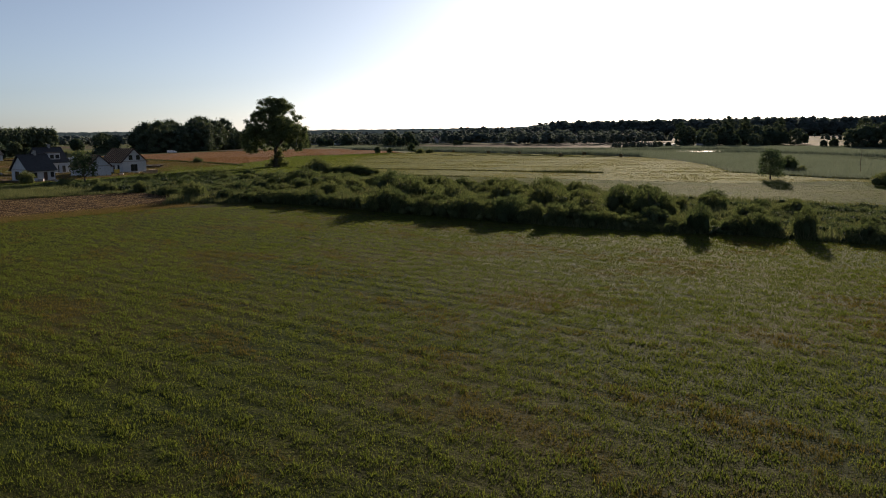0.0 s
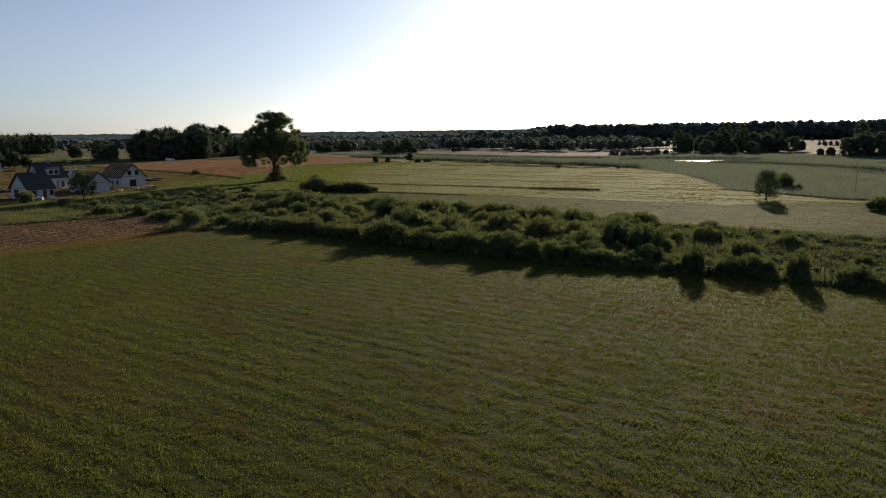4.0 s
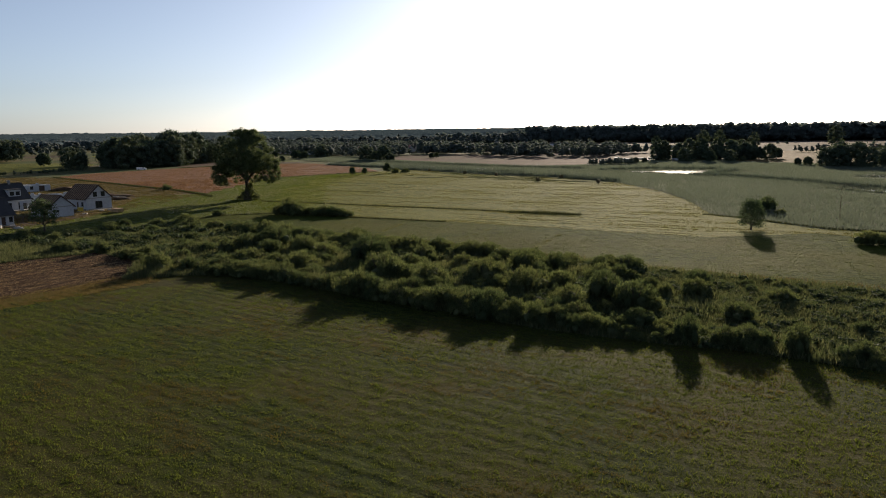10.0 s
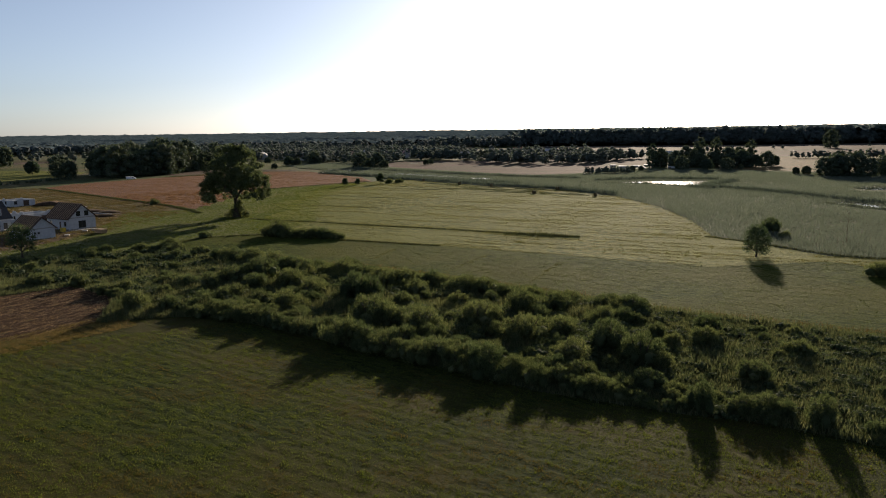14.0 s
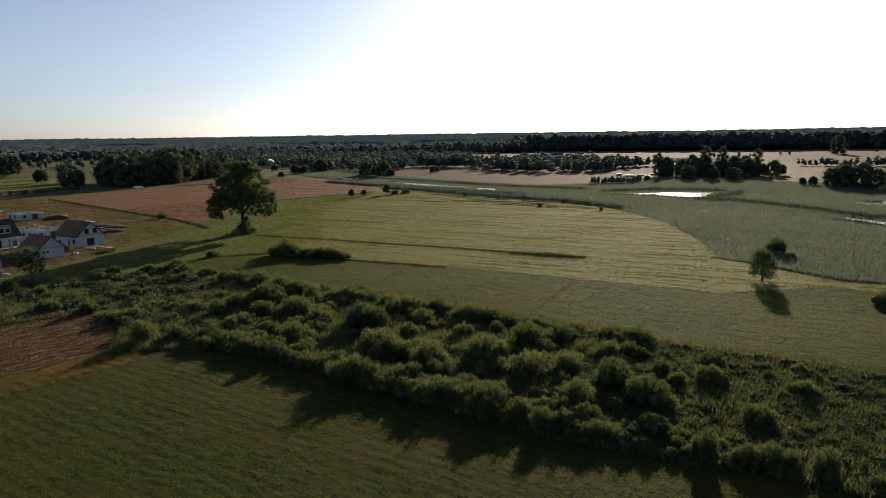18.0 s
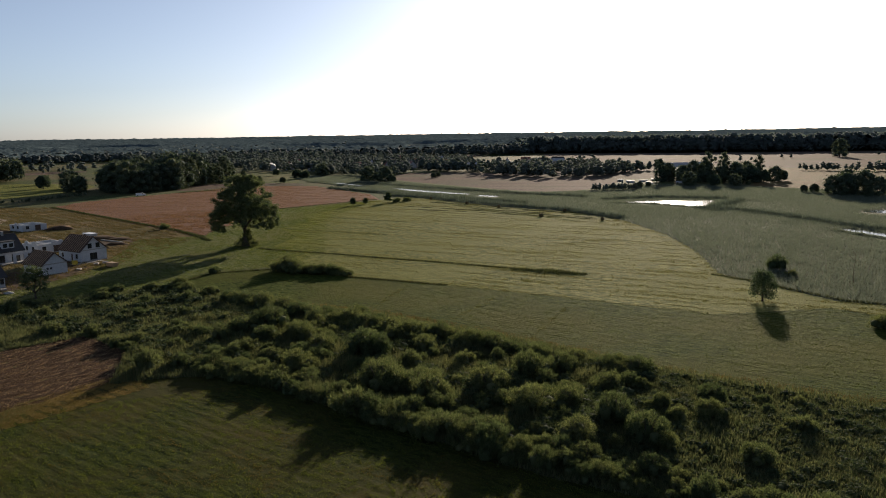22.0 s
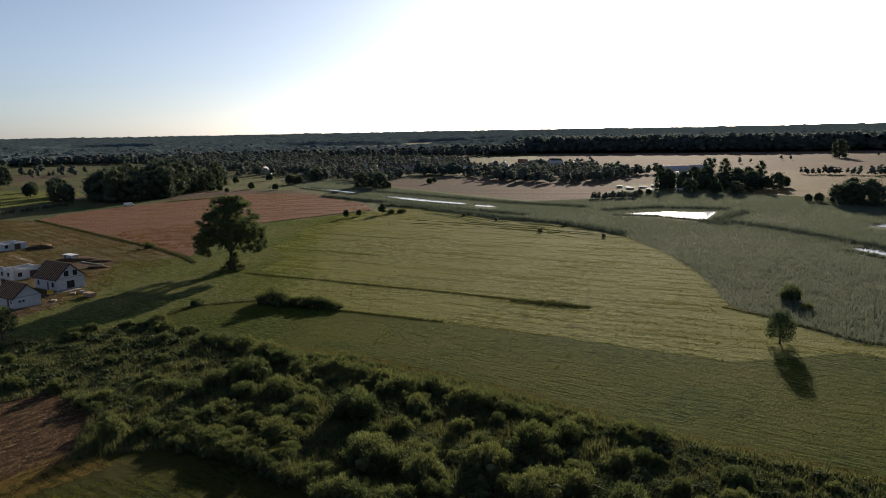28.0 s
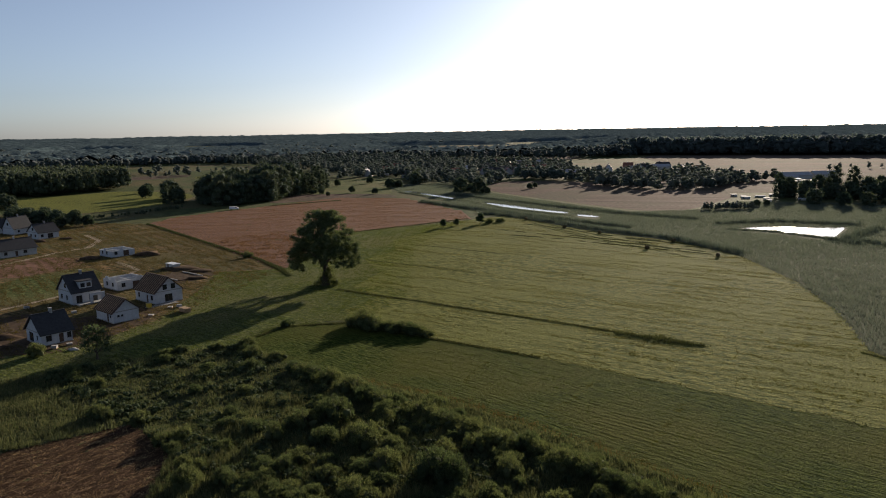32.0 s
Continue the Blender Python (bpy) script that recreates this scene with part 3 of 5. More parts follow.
row_field("meadow_near", NEAR, 0.0, M_NEAR, "short mown green meadow with faint rows and yellowed patches", ROW, 0.6, 0.35, near_relief)
row_field("meadow_middle", MID, 0.02, M_MID, "freshly cut green meadow striped by mowing", ROW, 1.2, 0.24, mid_relief)
row_field("meadow_far", HAY, 0.02, M_HAY, "pale golden hay meadow with low windrows", -29, 0.9, 0.42, hay_relief)
row_field("field_ploughed", PLOW, 0.02, M_PLOW, "brown ploughed field littered with straw", 52, 0.8, 0.4, plow_relief, "field")
row_field("field_stubble", STUBBLE, 0.03, M_STUB, "reddish brown wheat stubble field", 12, 4.0, 1.2, stubble_relief, "field")
sheet("verge", VERGE, 0.012, M_DRY, "strip of dry yellow grass beside the ploughed field", "verge")
row_field("pasture", LAWN, -0.02, M_LAWN, "lush green pasture between the houses and the meadow", -29, 1.2, 0.35, pasture_relief, "pasture")
row_field("building_land", PLOTS, -0.05, M_PLOT, "dry trampled grass on the building plots", -29, 1.4, 0.3, plot_relief, "ground")
sheet("marsh", MARSH, -0.03, M_MARSH, "dark wet marsh under the reeds", "marsh")
sheet("belt_floor", BELT, -0.012, M_MARSH, "dark rank undergrowth below the shrubs", "ground")

sheet("plot_red", rounded([(-162, 246), (-200, 262), (-192, 284), (-166, 293), (-149, 275)], 1), -0.021, M_STUB, "reddish dry weeds on an empty plot", "field")
sheet("plot_dark", rounded([(-160, 243), (-148, 272), (-132, 258), (-127, 226), (-134, 214), (-160, 215)], 1), -0.022, M_LAWN, "dark green weedy plot beside the houses", "field")
# fields beyond the river and among the woods
FIELDS = [
    ("field_tan", [(-30, 590), (-12, 690), (88, 640), (120, 560), (150, 535), (100, 448), (76, 424), (30, 492)], M_TAN, "pale reddish stubble field beyond the river"),
    ("field_farm", [(120, 560), (88, 640), (170, 800), (290, 700), (240, 560), (150, 535)], M_TAN, "pale stubble field by the farm"),
    ("field_hill", [(170, 800), (185, 1235), (300, 1190), (449, 1136), (900, 1090), (560, 640), (290, 650)], M_TAN, "wide pale harvested field before the far forest"),
    ("field_green", [(-400, 530), (-351, 562), (-322, 614), (-236, 572), (-228, 480), (-262, 430), (-330, 470)], M_HAY, "green pasture before the forest"),
    ("field_strip", [(-146, 585), (-104, 578), (-106, 615), (-142, 622)], M_TAN, "narrow dry strip field"),
    ("field_verge", [(-150, 545), (-85, 532), (-104, 640), (-110, 735), (-185, 740), (-172, 640)], M_LAWN, "green meadow strips beyond the stubble field"),
    ("field_dry", [(-160, 482), (-122, 533), (-78, 524), (-90, 560), (-170, 560)], M_TAN, "dry cut field edge"),
    ("field_meadow_west", [(-767, 1062), (-715, 1098), (-663, 1015), (-713, 980)], M_HAY, "far green meadow among woods"),
    ("field_glade", [(-350, 802), (-345, 945), (-300, 950), (-300, 850), (-318, 740)], M_HAY, "far pale meadow among woods"),
    ("field_pink", [(-432, 809), (-375, 852), (-350, 795), (-393, 737)], M_TAN, "far reddish strip field among woods"),
    ("field_far", [(-420, 1950), (-80, 1800), (-20, 2050), (-360, 2250)], M_TAN, "far pale fields beyond the village"),
    ("field_village", [(0, 1180), (40, 1060), (110, 1180), (60, 1260)], M_TAN, "pale field among the village trees"),
    ("field_east", [(235, 400), (330, 380), (480, 520), (420, 640), (290, 650), (240, 560), (190, 462)], M_PLOT, "rough brown meadow by the marsh"),
]
for i, (nm, poly, m, lab) in enumerate(FIELDS):
    sheet(nm, rounded(poly, 2), -0.02 + 0.004 * i, m, lab, "field")

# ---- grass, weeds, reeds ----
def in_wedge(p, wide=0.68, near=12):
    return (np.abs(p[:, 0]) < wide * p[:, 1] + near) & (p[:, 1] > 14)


def stuff(name, me, label, category):
    return tagged(new(name, me), label, category, kind="stuff")


def sward(p):
    """Height of the mown grass: soft lumps and faint rows."""
    lump = wobble(p @ UD, (p @ VD) * 1.7, 1.9, 3.0) + 0.9 * wobble(p[:, 0], p[:, 1], 5.1, 1.0) + 0.6 * wobble(p[:, 0], p[:, 1], 11.0, 2.0)
    rows_ = np.sin((p @ VD) * 3.6 + 0.9 * np.sin((p @ UD) * 0.09))
    return np.maximum(0.03, 0.10 + 0.05 * lump + (0.018 + 0.016 * np.clip(-(p @ UD) / 35, 0, 1)) * rows_)


g = scatter([(-62, 14), (62, 14), (72, 52), (-20, 112), (-80, 90)], 105)
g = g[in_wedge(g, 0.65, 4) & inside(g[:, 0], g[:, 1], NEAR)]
gd = np.hypot(g[:, 0], g[:, 1])
g = g[rng.random(len(g)) < np.minimum(1, (30 / gd) ** 1.25)]
gd = np.maximum(np.hypot(g[:, 0], g[:, 1]), 26)
sere = wobble(g @ UD * 0.5, g @ VD, 0.8, 5.0) + 0.8 * wobble(g[:, 0], g[:, 1], 0.23, 2.0) + 0.5 * wobble(g[:, 0], g[:, 1], 2.9, 4.0) + rng.normal(0, 0.25, len(g)) > 0.55
for some, leafy, lab in ((~sere, L_GRASS, "short green meadow grass regrowing after mowing"), (sere, L_SERE, "yellowed patches of mown meadow grass")):
    stuff("meadow_grass", blades("meadow_grass", g[some], sward(g[some]), (0.029 * (gd[some] / 26) ** 0.75).repeat(2), leafy, 2, 0.36, 0.06), lab, "grass")

tf = scatter(NEAR, 2.4)
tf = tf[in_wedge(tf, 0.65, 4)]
tf = tf[wobble(tf @ UD, tf @ VD, 0.35, 7.0) + rng.normal(0, 0.5, len(tf)) > 0.0]
stuff("grass_tufts", blades("grass_tufts", tf, rng.uniform(0.08, 0.18, len(tf)), 0.06, L_GRASS, 10, 0.6, 0.26), "coarse tufts standing above the mown grass", "grass")

w = scatter(BELT, 6)
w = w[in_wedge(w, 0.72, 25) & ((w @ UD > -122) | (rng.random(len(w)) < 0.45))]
lumps = wobble(w[:, 0], w[:, 1], 0.22, 2.0)
stuff("tall_weeds", blades("tall_weeds", w, 0.45 + 0.55 * np.maximum(0, lumps + 0.5) * rng.random(len(w)), 0.16, L_WEED, 4, 0.35, 0.25), "rank green weeds and tall grass between the shrubs", "weeds")
ug = scatter(BELT, 17)
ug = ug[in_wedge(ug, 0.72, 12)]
uu, uv = ug @ UD, ug @ VD
hh = 0.85 + 0.9 * np.maximum(0, wobble(uu, uv, 0.55, 3.0) + 0.25) + 0.5 * np.maximum(0, wobble(uu, uv, 0.17, 1.0))
hh *= np.where(uu > -45, 0.45, 1.0) * np.where(uv > 109.5, 0.45, 1.0) * np.where((uu < -124) & (uv > 74), 0.4, 1.0) * np.where((uv < 77) & (uu > -95), 1.5, 1.0) * np.where(uu < -124, 0.6, 1.0)
stuff("undergrowth", blades("undergrowth", ug, hh * rng.uniform(0.5, 1.0, len(ug)), 0.10, L_WEED, 2, 0.22, 0.2), "tangled nettles and young willow shoots between the shrubs", "undergrowth")
d = scatter(VERGE, 14)
d = d[in_wedge(d, 0.72, 20)]
stuff("verge_grass", blades("verge_grass", d, rng.uniform(0.15, 0.4, len(d)), 0.05, L_DRY, 3, 0.4, 0.15), "dry yellow grass on the verge", "grass")

RIVER_P = [(-82, 583), (-72, 569), (-40, 521), (-41, 513), (-54, 531), (-69, 553), (-84, 574)]
REACH_P = [(-20, 491), (-4, 472), (15, 446), (29, 431), (26, 424), (9, 442), (-5, 458), (-18, 480)]
SHALLOW_P = [(33, 421), (43, 412), (41, 406), (31, 415)]
POND_P = [(96, 363), (109, 368), (121, 368), (131, 363), (144, 367), (133, 348), (125, 333), (117, 342), (111, 354)]
ARM_P = [(141, 254), (146, 254), (150, 238), (158, 213), (179, 179), (176, 177), (155, 212), (144, 236)]
BEND_P = [(178, 306), (194, 312), (215, 300), (230, 280), (222, 272), (204, 288), (186, 296)]
for nm, poly, lab in (("river", RIVER_P, "narrow river reflecting the bright sky"), ("river_reach", REACH_P, "next reach of the river between reed beds"), ("river_shallow", SHALLOW_P, "small open patch of river among reeds"), ("pond", POND_P, "bright still water of a river bend among reeds"), ("river_arm", ARM_P, "narrow river arm reflecting the sky"), ("river_bend", BEND_P, "bend of the river among reeds")):
    sheet(nm, rounded(poly, 2), 0.037, M_WATER, lab, "water")
WATERS = [RIVER_P, REACH_P, SHALLOW_P, POND_P, ARM_P, BEND_P]
q = scatter(MARSH, 3.8)
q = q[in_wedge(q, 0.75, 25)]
away = q / np.hypot(q[:, 0], q[:, 1])[:, None]
for poly in WATERS:
    hit_ = np.zeros(len(q), bool)
    for step in (0, 3, 6, 9):
        hit_ |= inside(q[:, 0] + step * away[:, 0], q[:, 1] + step * away[:, 1], poly)
    q, away = q[~hit_], away[~hit_]
dist = np.hypot(q[:, 0], q[:, 1])
qh = 0.8 + 0.25 * wobble(q[:, 0], q[:, 1], 0.06, 3.0) + 0.2 * wobble(q[:, 0], q[:, 1], 0.5, 1.0) + 0.2 * rng.random(len(q))
stuff("reeds", blades("reeds", q, qh, 0.10, L_REED, 2, 0.35, 0.5), "dense grey-green reed bed in the marsh", "reeds")


def line_pts(pts, per_m, wide, r=rng):
    out = []
    for (x1, y1), (x2, y2) in zip(pts[:-1], pts[1:]):
        n = int(math.hypot(x2 - x1, y2 - y1) * per_m)
        t = r.random(n)[:, None]
        out.append(np.array((x1, y1)) * (1 - t) + np.array((x2, y2)) * t + r.normal(0, wide, (n, 2)))
    return np.concatenate(out)


# taller reeds along the banks
banks = np.concatenate([line_pts(p, 7, 1.3) for p in (
    [(-60, 496), (-20, 448), (22, 398), (52, 368)], [(-44, 545), (-2, 490), (26, 458), (54, 424), (88, 396)], [(122, 330), (128, 318)],
    [(130, 330), (142, 300), (150, 262), (166, 216), (186, 182)], [(155, 362), (128, 330)], [(92, 380), (122, 386), (152, 372)], [(-18, 430), (6, 408), (40, 358), (64, 334), (80, 298)])])
fringe = np.concatenate([line_pts(p, 7, 0.8) for p in ([(-86, 571), (-70, 549), (-55, 527), (-42, 508)], [(-20, 476), (-6, 453), (8, 436), (26, 418)], [(-40, 511), (-20, 478)], [(92, 361), (110, 352), (124, 330)], [(138, 252), (142, 234), (153, 208), (174, 173)])])
stuff("bank_reeds", blades("bank_reeds", fringe, rng.uniform(0.5, 1.1, len(fringe)), 0.25, L_BANK, 6, 0.2, 0.6), "low fringe of reeds at the water's edge", "reeds")
stuff("bank_reeds", blades("bank_reeds", banks, rng.uniform(1.2, 2.3, len(banks)), 0.25, L_BANK, 6, 0.2, 0.6), "tall reeds along the river bank", "reeds")
ditch = np.concatenate([line_pts(p, 15, 0.25) for p in (
    [(-50, 237), (-41.4, 231.8), (-23, 221.7), (-6.7, 211.8), (8.4, 203.4), (22, 195), (38, 185)], [(-17, 187.5), (6, 175)], [(-58, 183), (-52, 196), (-38, 200)], [(-76, 268), (-90, 285), (-188, 391)], [(-73, 356), (-24, 404)], [(69, 181), (75, 172), (84, 152), (150, 107)])])
stuff("ditch_grass", blades("ditch_grass", ditch, rng.uniform(0.15, 0.45, len(ditch)), 0.16, L_DITCH, 4, 0.35, 0.25), "dark uncut grass along the ditches", "grass")
rank = np.concatenate([line_pts([(-70, 256), (-76, 266), (-90, 285), (-188, 391)], 16, 0.35), line_pts([(-152, 478), (-134, 494), (-116, 509)], 20, 0.5)])
stuff("ditch_grass", blades("ditch_grass", rank, rng.uniform(0.25, 0.6, len(rank)), 0.2, L_DITCH, 4, 0.3, 0.3), "dark rank grass along the edge of the stubble", "grass")
sere_edge = line_pts([(120, 52), (95, 68), (57, 98), (35, 113), (12, 135), (-10, 152), (-28, 161)], 9, 0.8)
stuff("fringe_grass", blades("fringe_grass", sere_edge, rng.uniform(0.2, 0.6, len(sere_edge)), 0.07, L_DRY, 5, 0.35, 0.3), "dry pale grass fringing the overgrown strip", "grass")
seam = line_pts([(6, 175), (28, 161.5), (54, 144)], 6, 0.3)
stuff("ditch_grass", blades("ditch_grass", seam, rng.uniform(0.06, 0.2, len(seam)), 0.14, L_WEED, 4, 0.4, 0.3), "low uncut seam between two meadows", "grass")
tuftp = np.concatenate([line_pts([(23, 193), (40, 184)], 12, 0.5), line_pts([(29, 190), (36, 186)], 26, 1.1)])
stuff("ditch_grass", blades("ditch_grass", tuftp, rng.uniform(0.2, 0.8, len(tuftp)), 0.2, L_DITCH, 4, 0.35, 0.25), "tall tuft of weeds on the ditch", "grass")
hp = scatter(HAY, 3.0)
hv = hp @ np.array((0.485, 0.875))
hu = hp @ np.array((0.875, -0.485))
hp = hp[(wobble(hu * 0.12, hv, 1.3, 2.0) + 0.7 * wobble(hu * 0.1, hv, 0.35, 1.0)) > 0.15]
stuff("hay", blades("hay", hp, rng.uniform(0.06, 0.2, len(hp)), 0.3, L_HAY, 3, 1.2, 0.3), "cut hay lying in rows", "hay")
mp_ = scatter(MID, 3.0)
stuff("cut_grass", blades("cut_grass", mp_, rng.uniform(0.04, 0.12, len(mp_)), 0.12, L_GRASS, 3, 0.9, 0.2), "short cut grass with mowing stripes", "grass")
sp = scatter(PLOW, 15)
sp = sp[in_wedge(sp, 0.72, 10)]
stuff("straw", blades("straw", sp, rng.uniform(0.06, 0.18, len(sp)), 0.055, L_STRAW, 2, 3.0, 0.3), "straw scattered over the ploughed soil", "straw")
wheel = np.concatenate([line_pts(p, 22, 0.35) for p in [[(15.8, 161.9), (1.6, 136.1)], [(28.7, 151.4), (18.0, 129.4)], [(-4.0, 172.4), (-9.1, 154.9)]]])
stuff("wheel_track", blades("wheel_track", wheel, rng.uniform(0.03, 0.08, len(wheel)), 0.16, L_HAY, 3, 1.2, 0.2), "pale pressed grass of old wheel tracks", "grass")
lp = scatter(LAWN, 3.0)
stuff("pasture_grass", blades("pasture_grass", lp, rng.uniform(0.06, 0.2, len(lp)), 0.16, L_GRASS, 3, 0.6, 0.25), "lush pasture grass", "grass")

edge = np.concatenate([line_pts([(-36, 206), (-40, 238), (-45, 300), (-44, 330), (-38, 372), (-24, 398)], d_, w_) for d_, w_ in ((22, 5.0), (16, 13.0))])
edge = edge[inside(edge[:, 0], edge[:, 1], HAY) | inside(edge[:, 0], edge[:, 1], LAWN)]
stuff("pasture_grass", blades("pasture_grass", edge, rng.uniform(0.08, 0.22, len(edge)), 0.18, L_GRASS, 4, 0.6, 0.3), "longer grass where pasture and hay meadow meet", "grass")
pp = scatter(PLOTS, 2.2)
furrow = np.sin((pp @ np.array((0.74, 0.67))) * 1.6)
pp = pp[(0.55 * furrow + wobble(pp[:, 0], pp[:, 1], 0.22, 3.0) + 0.5 * wobble(pp[:, 0], pp[:, 1], 0.9, 1.0)) > -0.25]
stuff("dry_weeds", blades("dry_weeds", pp, rng.uniform(0.08, 0.4, len(pp)), 0.22, L_DRY, 3, 0.6, 0.4), "dry brown weeds on the building plots", "weeds")
wp = scatter(STUBBLE, 1.3)
lodged = (np.hypot(wp[:, 0] + 97, (wp[:, 1] - 312) * 0.8) < 34) & (wobble(wp[:, 0], wp[:, 1], 0.5, 2.0) > -0.1)
stuff("wheat_stalks", blades("wheat_stalks", wp, np.where(lodged, 0.45, 0.22) * rng.uniform(0.6, 1.1, len(wp)), np.where(lodged, 0.5, 0.3).repeat(3), L_WHEAT, 3, 0.8, 0.4), "reddish wheat stubble with a flattened patch", "stubble")
wr = np.concatenate([line_pts(p, 8, 0.25) for p in ([(4, 402), (36, 342), (60, 304)], [(8, 386), (38, 328), (60, 290)], [(12, 372), (40, 318)], [(-37, 319), (-4, 297)], [(-50, 284), (-12, 262)])])
stuff("hay", blades("hay", wr, rng.uniform(0.1, 0.25, len(wr)), 0.3, L_WEED, 3, 1.0, 0.35), "dark windrows of drying hay", "hay")

# ---- shrubs of the belt ----
BUSH_KINDS = [(bush_mesh(40 + i, 5200, tl, 0.66), stems_mesh(50 + i, tl)) for i, tl in enumerate((1.0, 1.15, 0.9, 1.3, 1.05, 0.8))]
BUSH_LABEL = ("dense grey-green willow shrub among tall weeds", "rounded dark green willow shrub in the overgrown strip", "low spreading willow shrub with pale leaf tips", "tall bushy willow with upright shoots", "young leafy willow shrub in rank grass", "small low shrub among weeds")
made = {}


def bush(x, y, s, kind, turn, h=1.0):
    if kind not in made:
        ob = tagged(new("willow_shrub"), BUSH_LABEL[kind], "shrub", "shrubs of the overgrown strip")
        part("woody_base", BUSH_KINDS[kind][1], ob)
        part("foliage", BUSH_KINDS[kind][0], ob)
        made[kind] = ob
        ob.scale = (1, 1, 1)
    else:
        ob = copy_thing(made[kind], Matrix())
    ob.matrix_basis = pose(x, y, 0, 0, 0, turn) @ Matrix.Diagonal((s, s, s * h, 1))
    return ob


rb = random.Random(11)
placed = []
# single shrubs that stand out
for x, y, s, k, h in ((26.2, 74.4, 0.95, 3, 1.6), (34.9, 70.2, 0.95, 3, 1.6), (31.2, 73.0, 1.25, 1, 1.0), (32.8, 72.4, 1.0, 4, 1.0), (24.8, 88.0, 1.7, 1, 1.2), (17.5, 88.6, 1.6, 3, 1.0), (15.5, 111.0, 2.2, 2, 1.15), (28.4, 111.4, 1.3, 0, 0.9), (-40.3, 118.6, 1.7, 4, 1.1), (-21.4, 110.6, 1.3, 5, 1.1), (-5.1, 107.4, 2.3, 1, 1.05), (-55, 179, 1.5, 1, 1.0), (-46, 172, 1.6, 2, 0.7), (-97, 291, 1.4, 0, 1.0), (-97.5, 171.5, 1.7, 4, 1.0)):
    placed.append((x, y, s))
    bush(x, y, s, k, 37 * x, h)
for k in range(7000):
    u, v = rb.uniform(-165, 35), rb.uniform(73, 111)
    if k < 900:
        u, v = rb.uniform(-98, 35), rb.uniform(73, 78.5)
    x, y = 0.8 * u + 0.6 * v, -0.6 * u + 0.8 * v
    if not inside(np.array([x]), np.array([y]), BELT)[0] or abs(x) > 0.72 * y + 12:
        continue
    open_end = min(1.0, max(0.0, (u + 47) / 34))                      # shrubs thin out towards +u
    dens = 0.95 * (1 - open_end) + 0.10 * open_end
    if u < -118 and v > 80 and not (u < -138 and v > 96):
        dens *= 0.12
    if v < 78 and u > -98:
        dens = max(dens, 0.35)
    if rb.random() > dens:
        continue
    s = (rb.choice((rb.uniform(0.8, 1.3), rb.uniform(1.2, 1.9))) if rb.random() > open_end else rb.uniform(0.45, 0.95)) * (1.06 if v < 98 else 0.9)
    if u < -112:
        s = min(s, 1.15)
        if rb.random() < 0.4:
            continue
    if v < 80:
        s = min(s, 1.1 if u < -70 else 1.75 if u < -45 else 1.25)
    if any((x - a) ** 2 + (y - b) ** 2 < (0.62 * (s + c)) ** 2 for a, b, c in placed):
        continue
    placed.append((x, y, s))
    bush(x, y, s, rb.randrange(6), rb.uniform(0, 360), rb.uniform(0.85, 1.2))
    if len(placed) >= 300:
        break

# the row of low shrubs along the strip's far edge
u_ = -131.0
while u_ < -42:
    v_ = 106.8 + rb.uniform(-0.9, 1.0)
    ob = bush(0.8 * u_ + 0.6 * v_, -0.6 * u_ + 0.8 * v_, rb.uniform(1.4, 2.1), rb.choice((0, 1, 2, 4)), rb.uniform(0, 360), rb.uniform(0.7, 1.0))
    tagged(ob, "low dark shrub in a hedge beside the mown meadow", "shrub", "hedge along the overgrown strip")
    u_ += rb.uniform(2.0, 3.4) if rb.random() > 0.12 else 6.0

# young shoots filling the strip between the shrubs
def young_shoots():
    kinds = []
    for k in range(3):
        me = bush_mesh(140 + k, 260, 0.95, 0.5)
        v = np.zeros(len(me.vertices) * 3, np.float32)
        me.vertices.foreach_get("co", v)
        f = np.zeros(len(me.polygons) * 3, np.int32)
        me.polygons.foreach_get("vertices", f)
        bpy.data.meshes.remove(me)
        kinds.append((v.reshape(-1, 3), f.reshape(-1, 3)))
    vs, fs, off = [], [], 0
    for x, y in scatter(BELT, 0.6, np.random.default_rng(8)):
        u, v = 0.8 * x - 0.6 * y, 0.6 * x + 0.8 * y
        q_ = rb.uniform(0.35, 0.9) * 0.75 if u > -40 else rb.uniform(0.5, 1.15)
        if (u < -45 and rb.random() < 0.7) or abs(x) > 0.7 * y + 10 or v < 74.5 or v > 109 or (u < -124 and v > 76 and rb.random() < 0.15):
            continue
        m, f = kinds[rb.randrange(3)]
        a = rb.uniform(0, 6.28)
        ca, sa = math.cos(a) * q_ * rb.uniform(0.9, 1.4), math.sin(a) * q_ * rb.uniform(0.9, 1.4)
        vs.append(np.column_stack([m[:, 0] * ca - m[:, 1] * sa + x, m[:, 0] * sa + m[:, 1] * ca + y, m[:, 2] * q_ * rb.uniform(0.8, 1.3)]))
        fs.append(f + off)
        off += len(m)
    stuff("willow_shoots", np_mesh("willow_shoots", np.concatenate(vs), np.concatenate(fs), L_WILLOW), "young willow shoots and low scrub filling the strip", "scrub")


young_shoots()

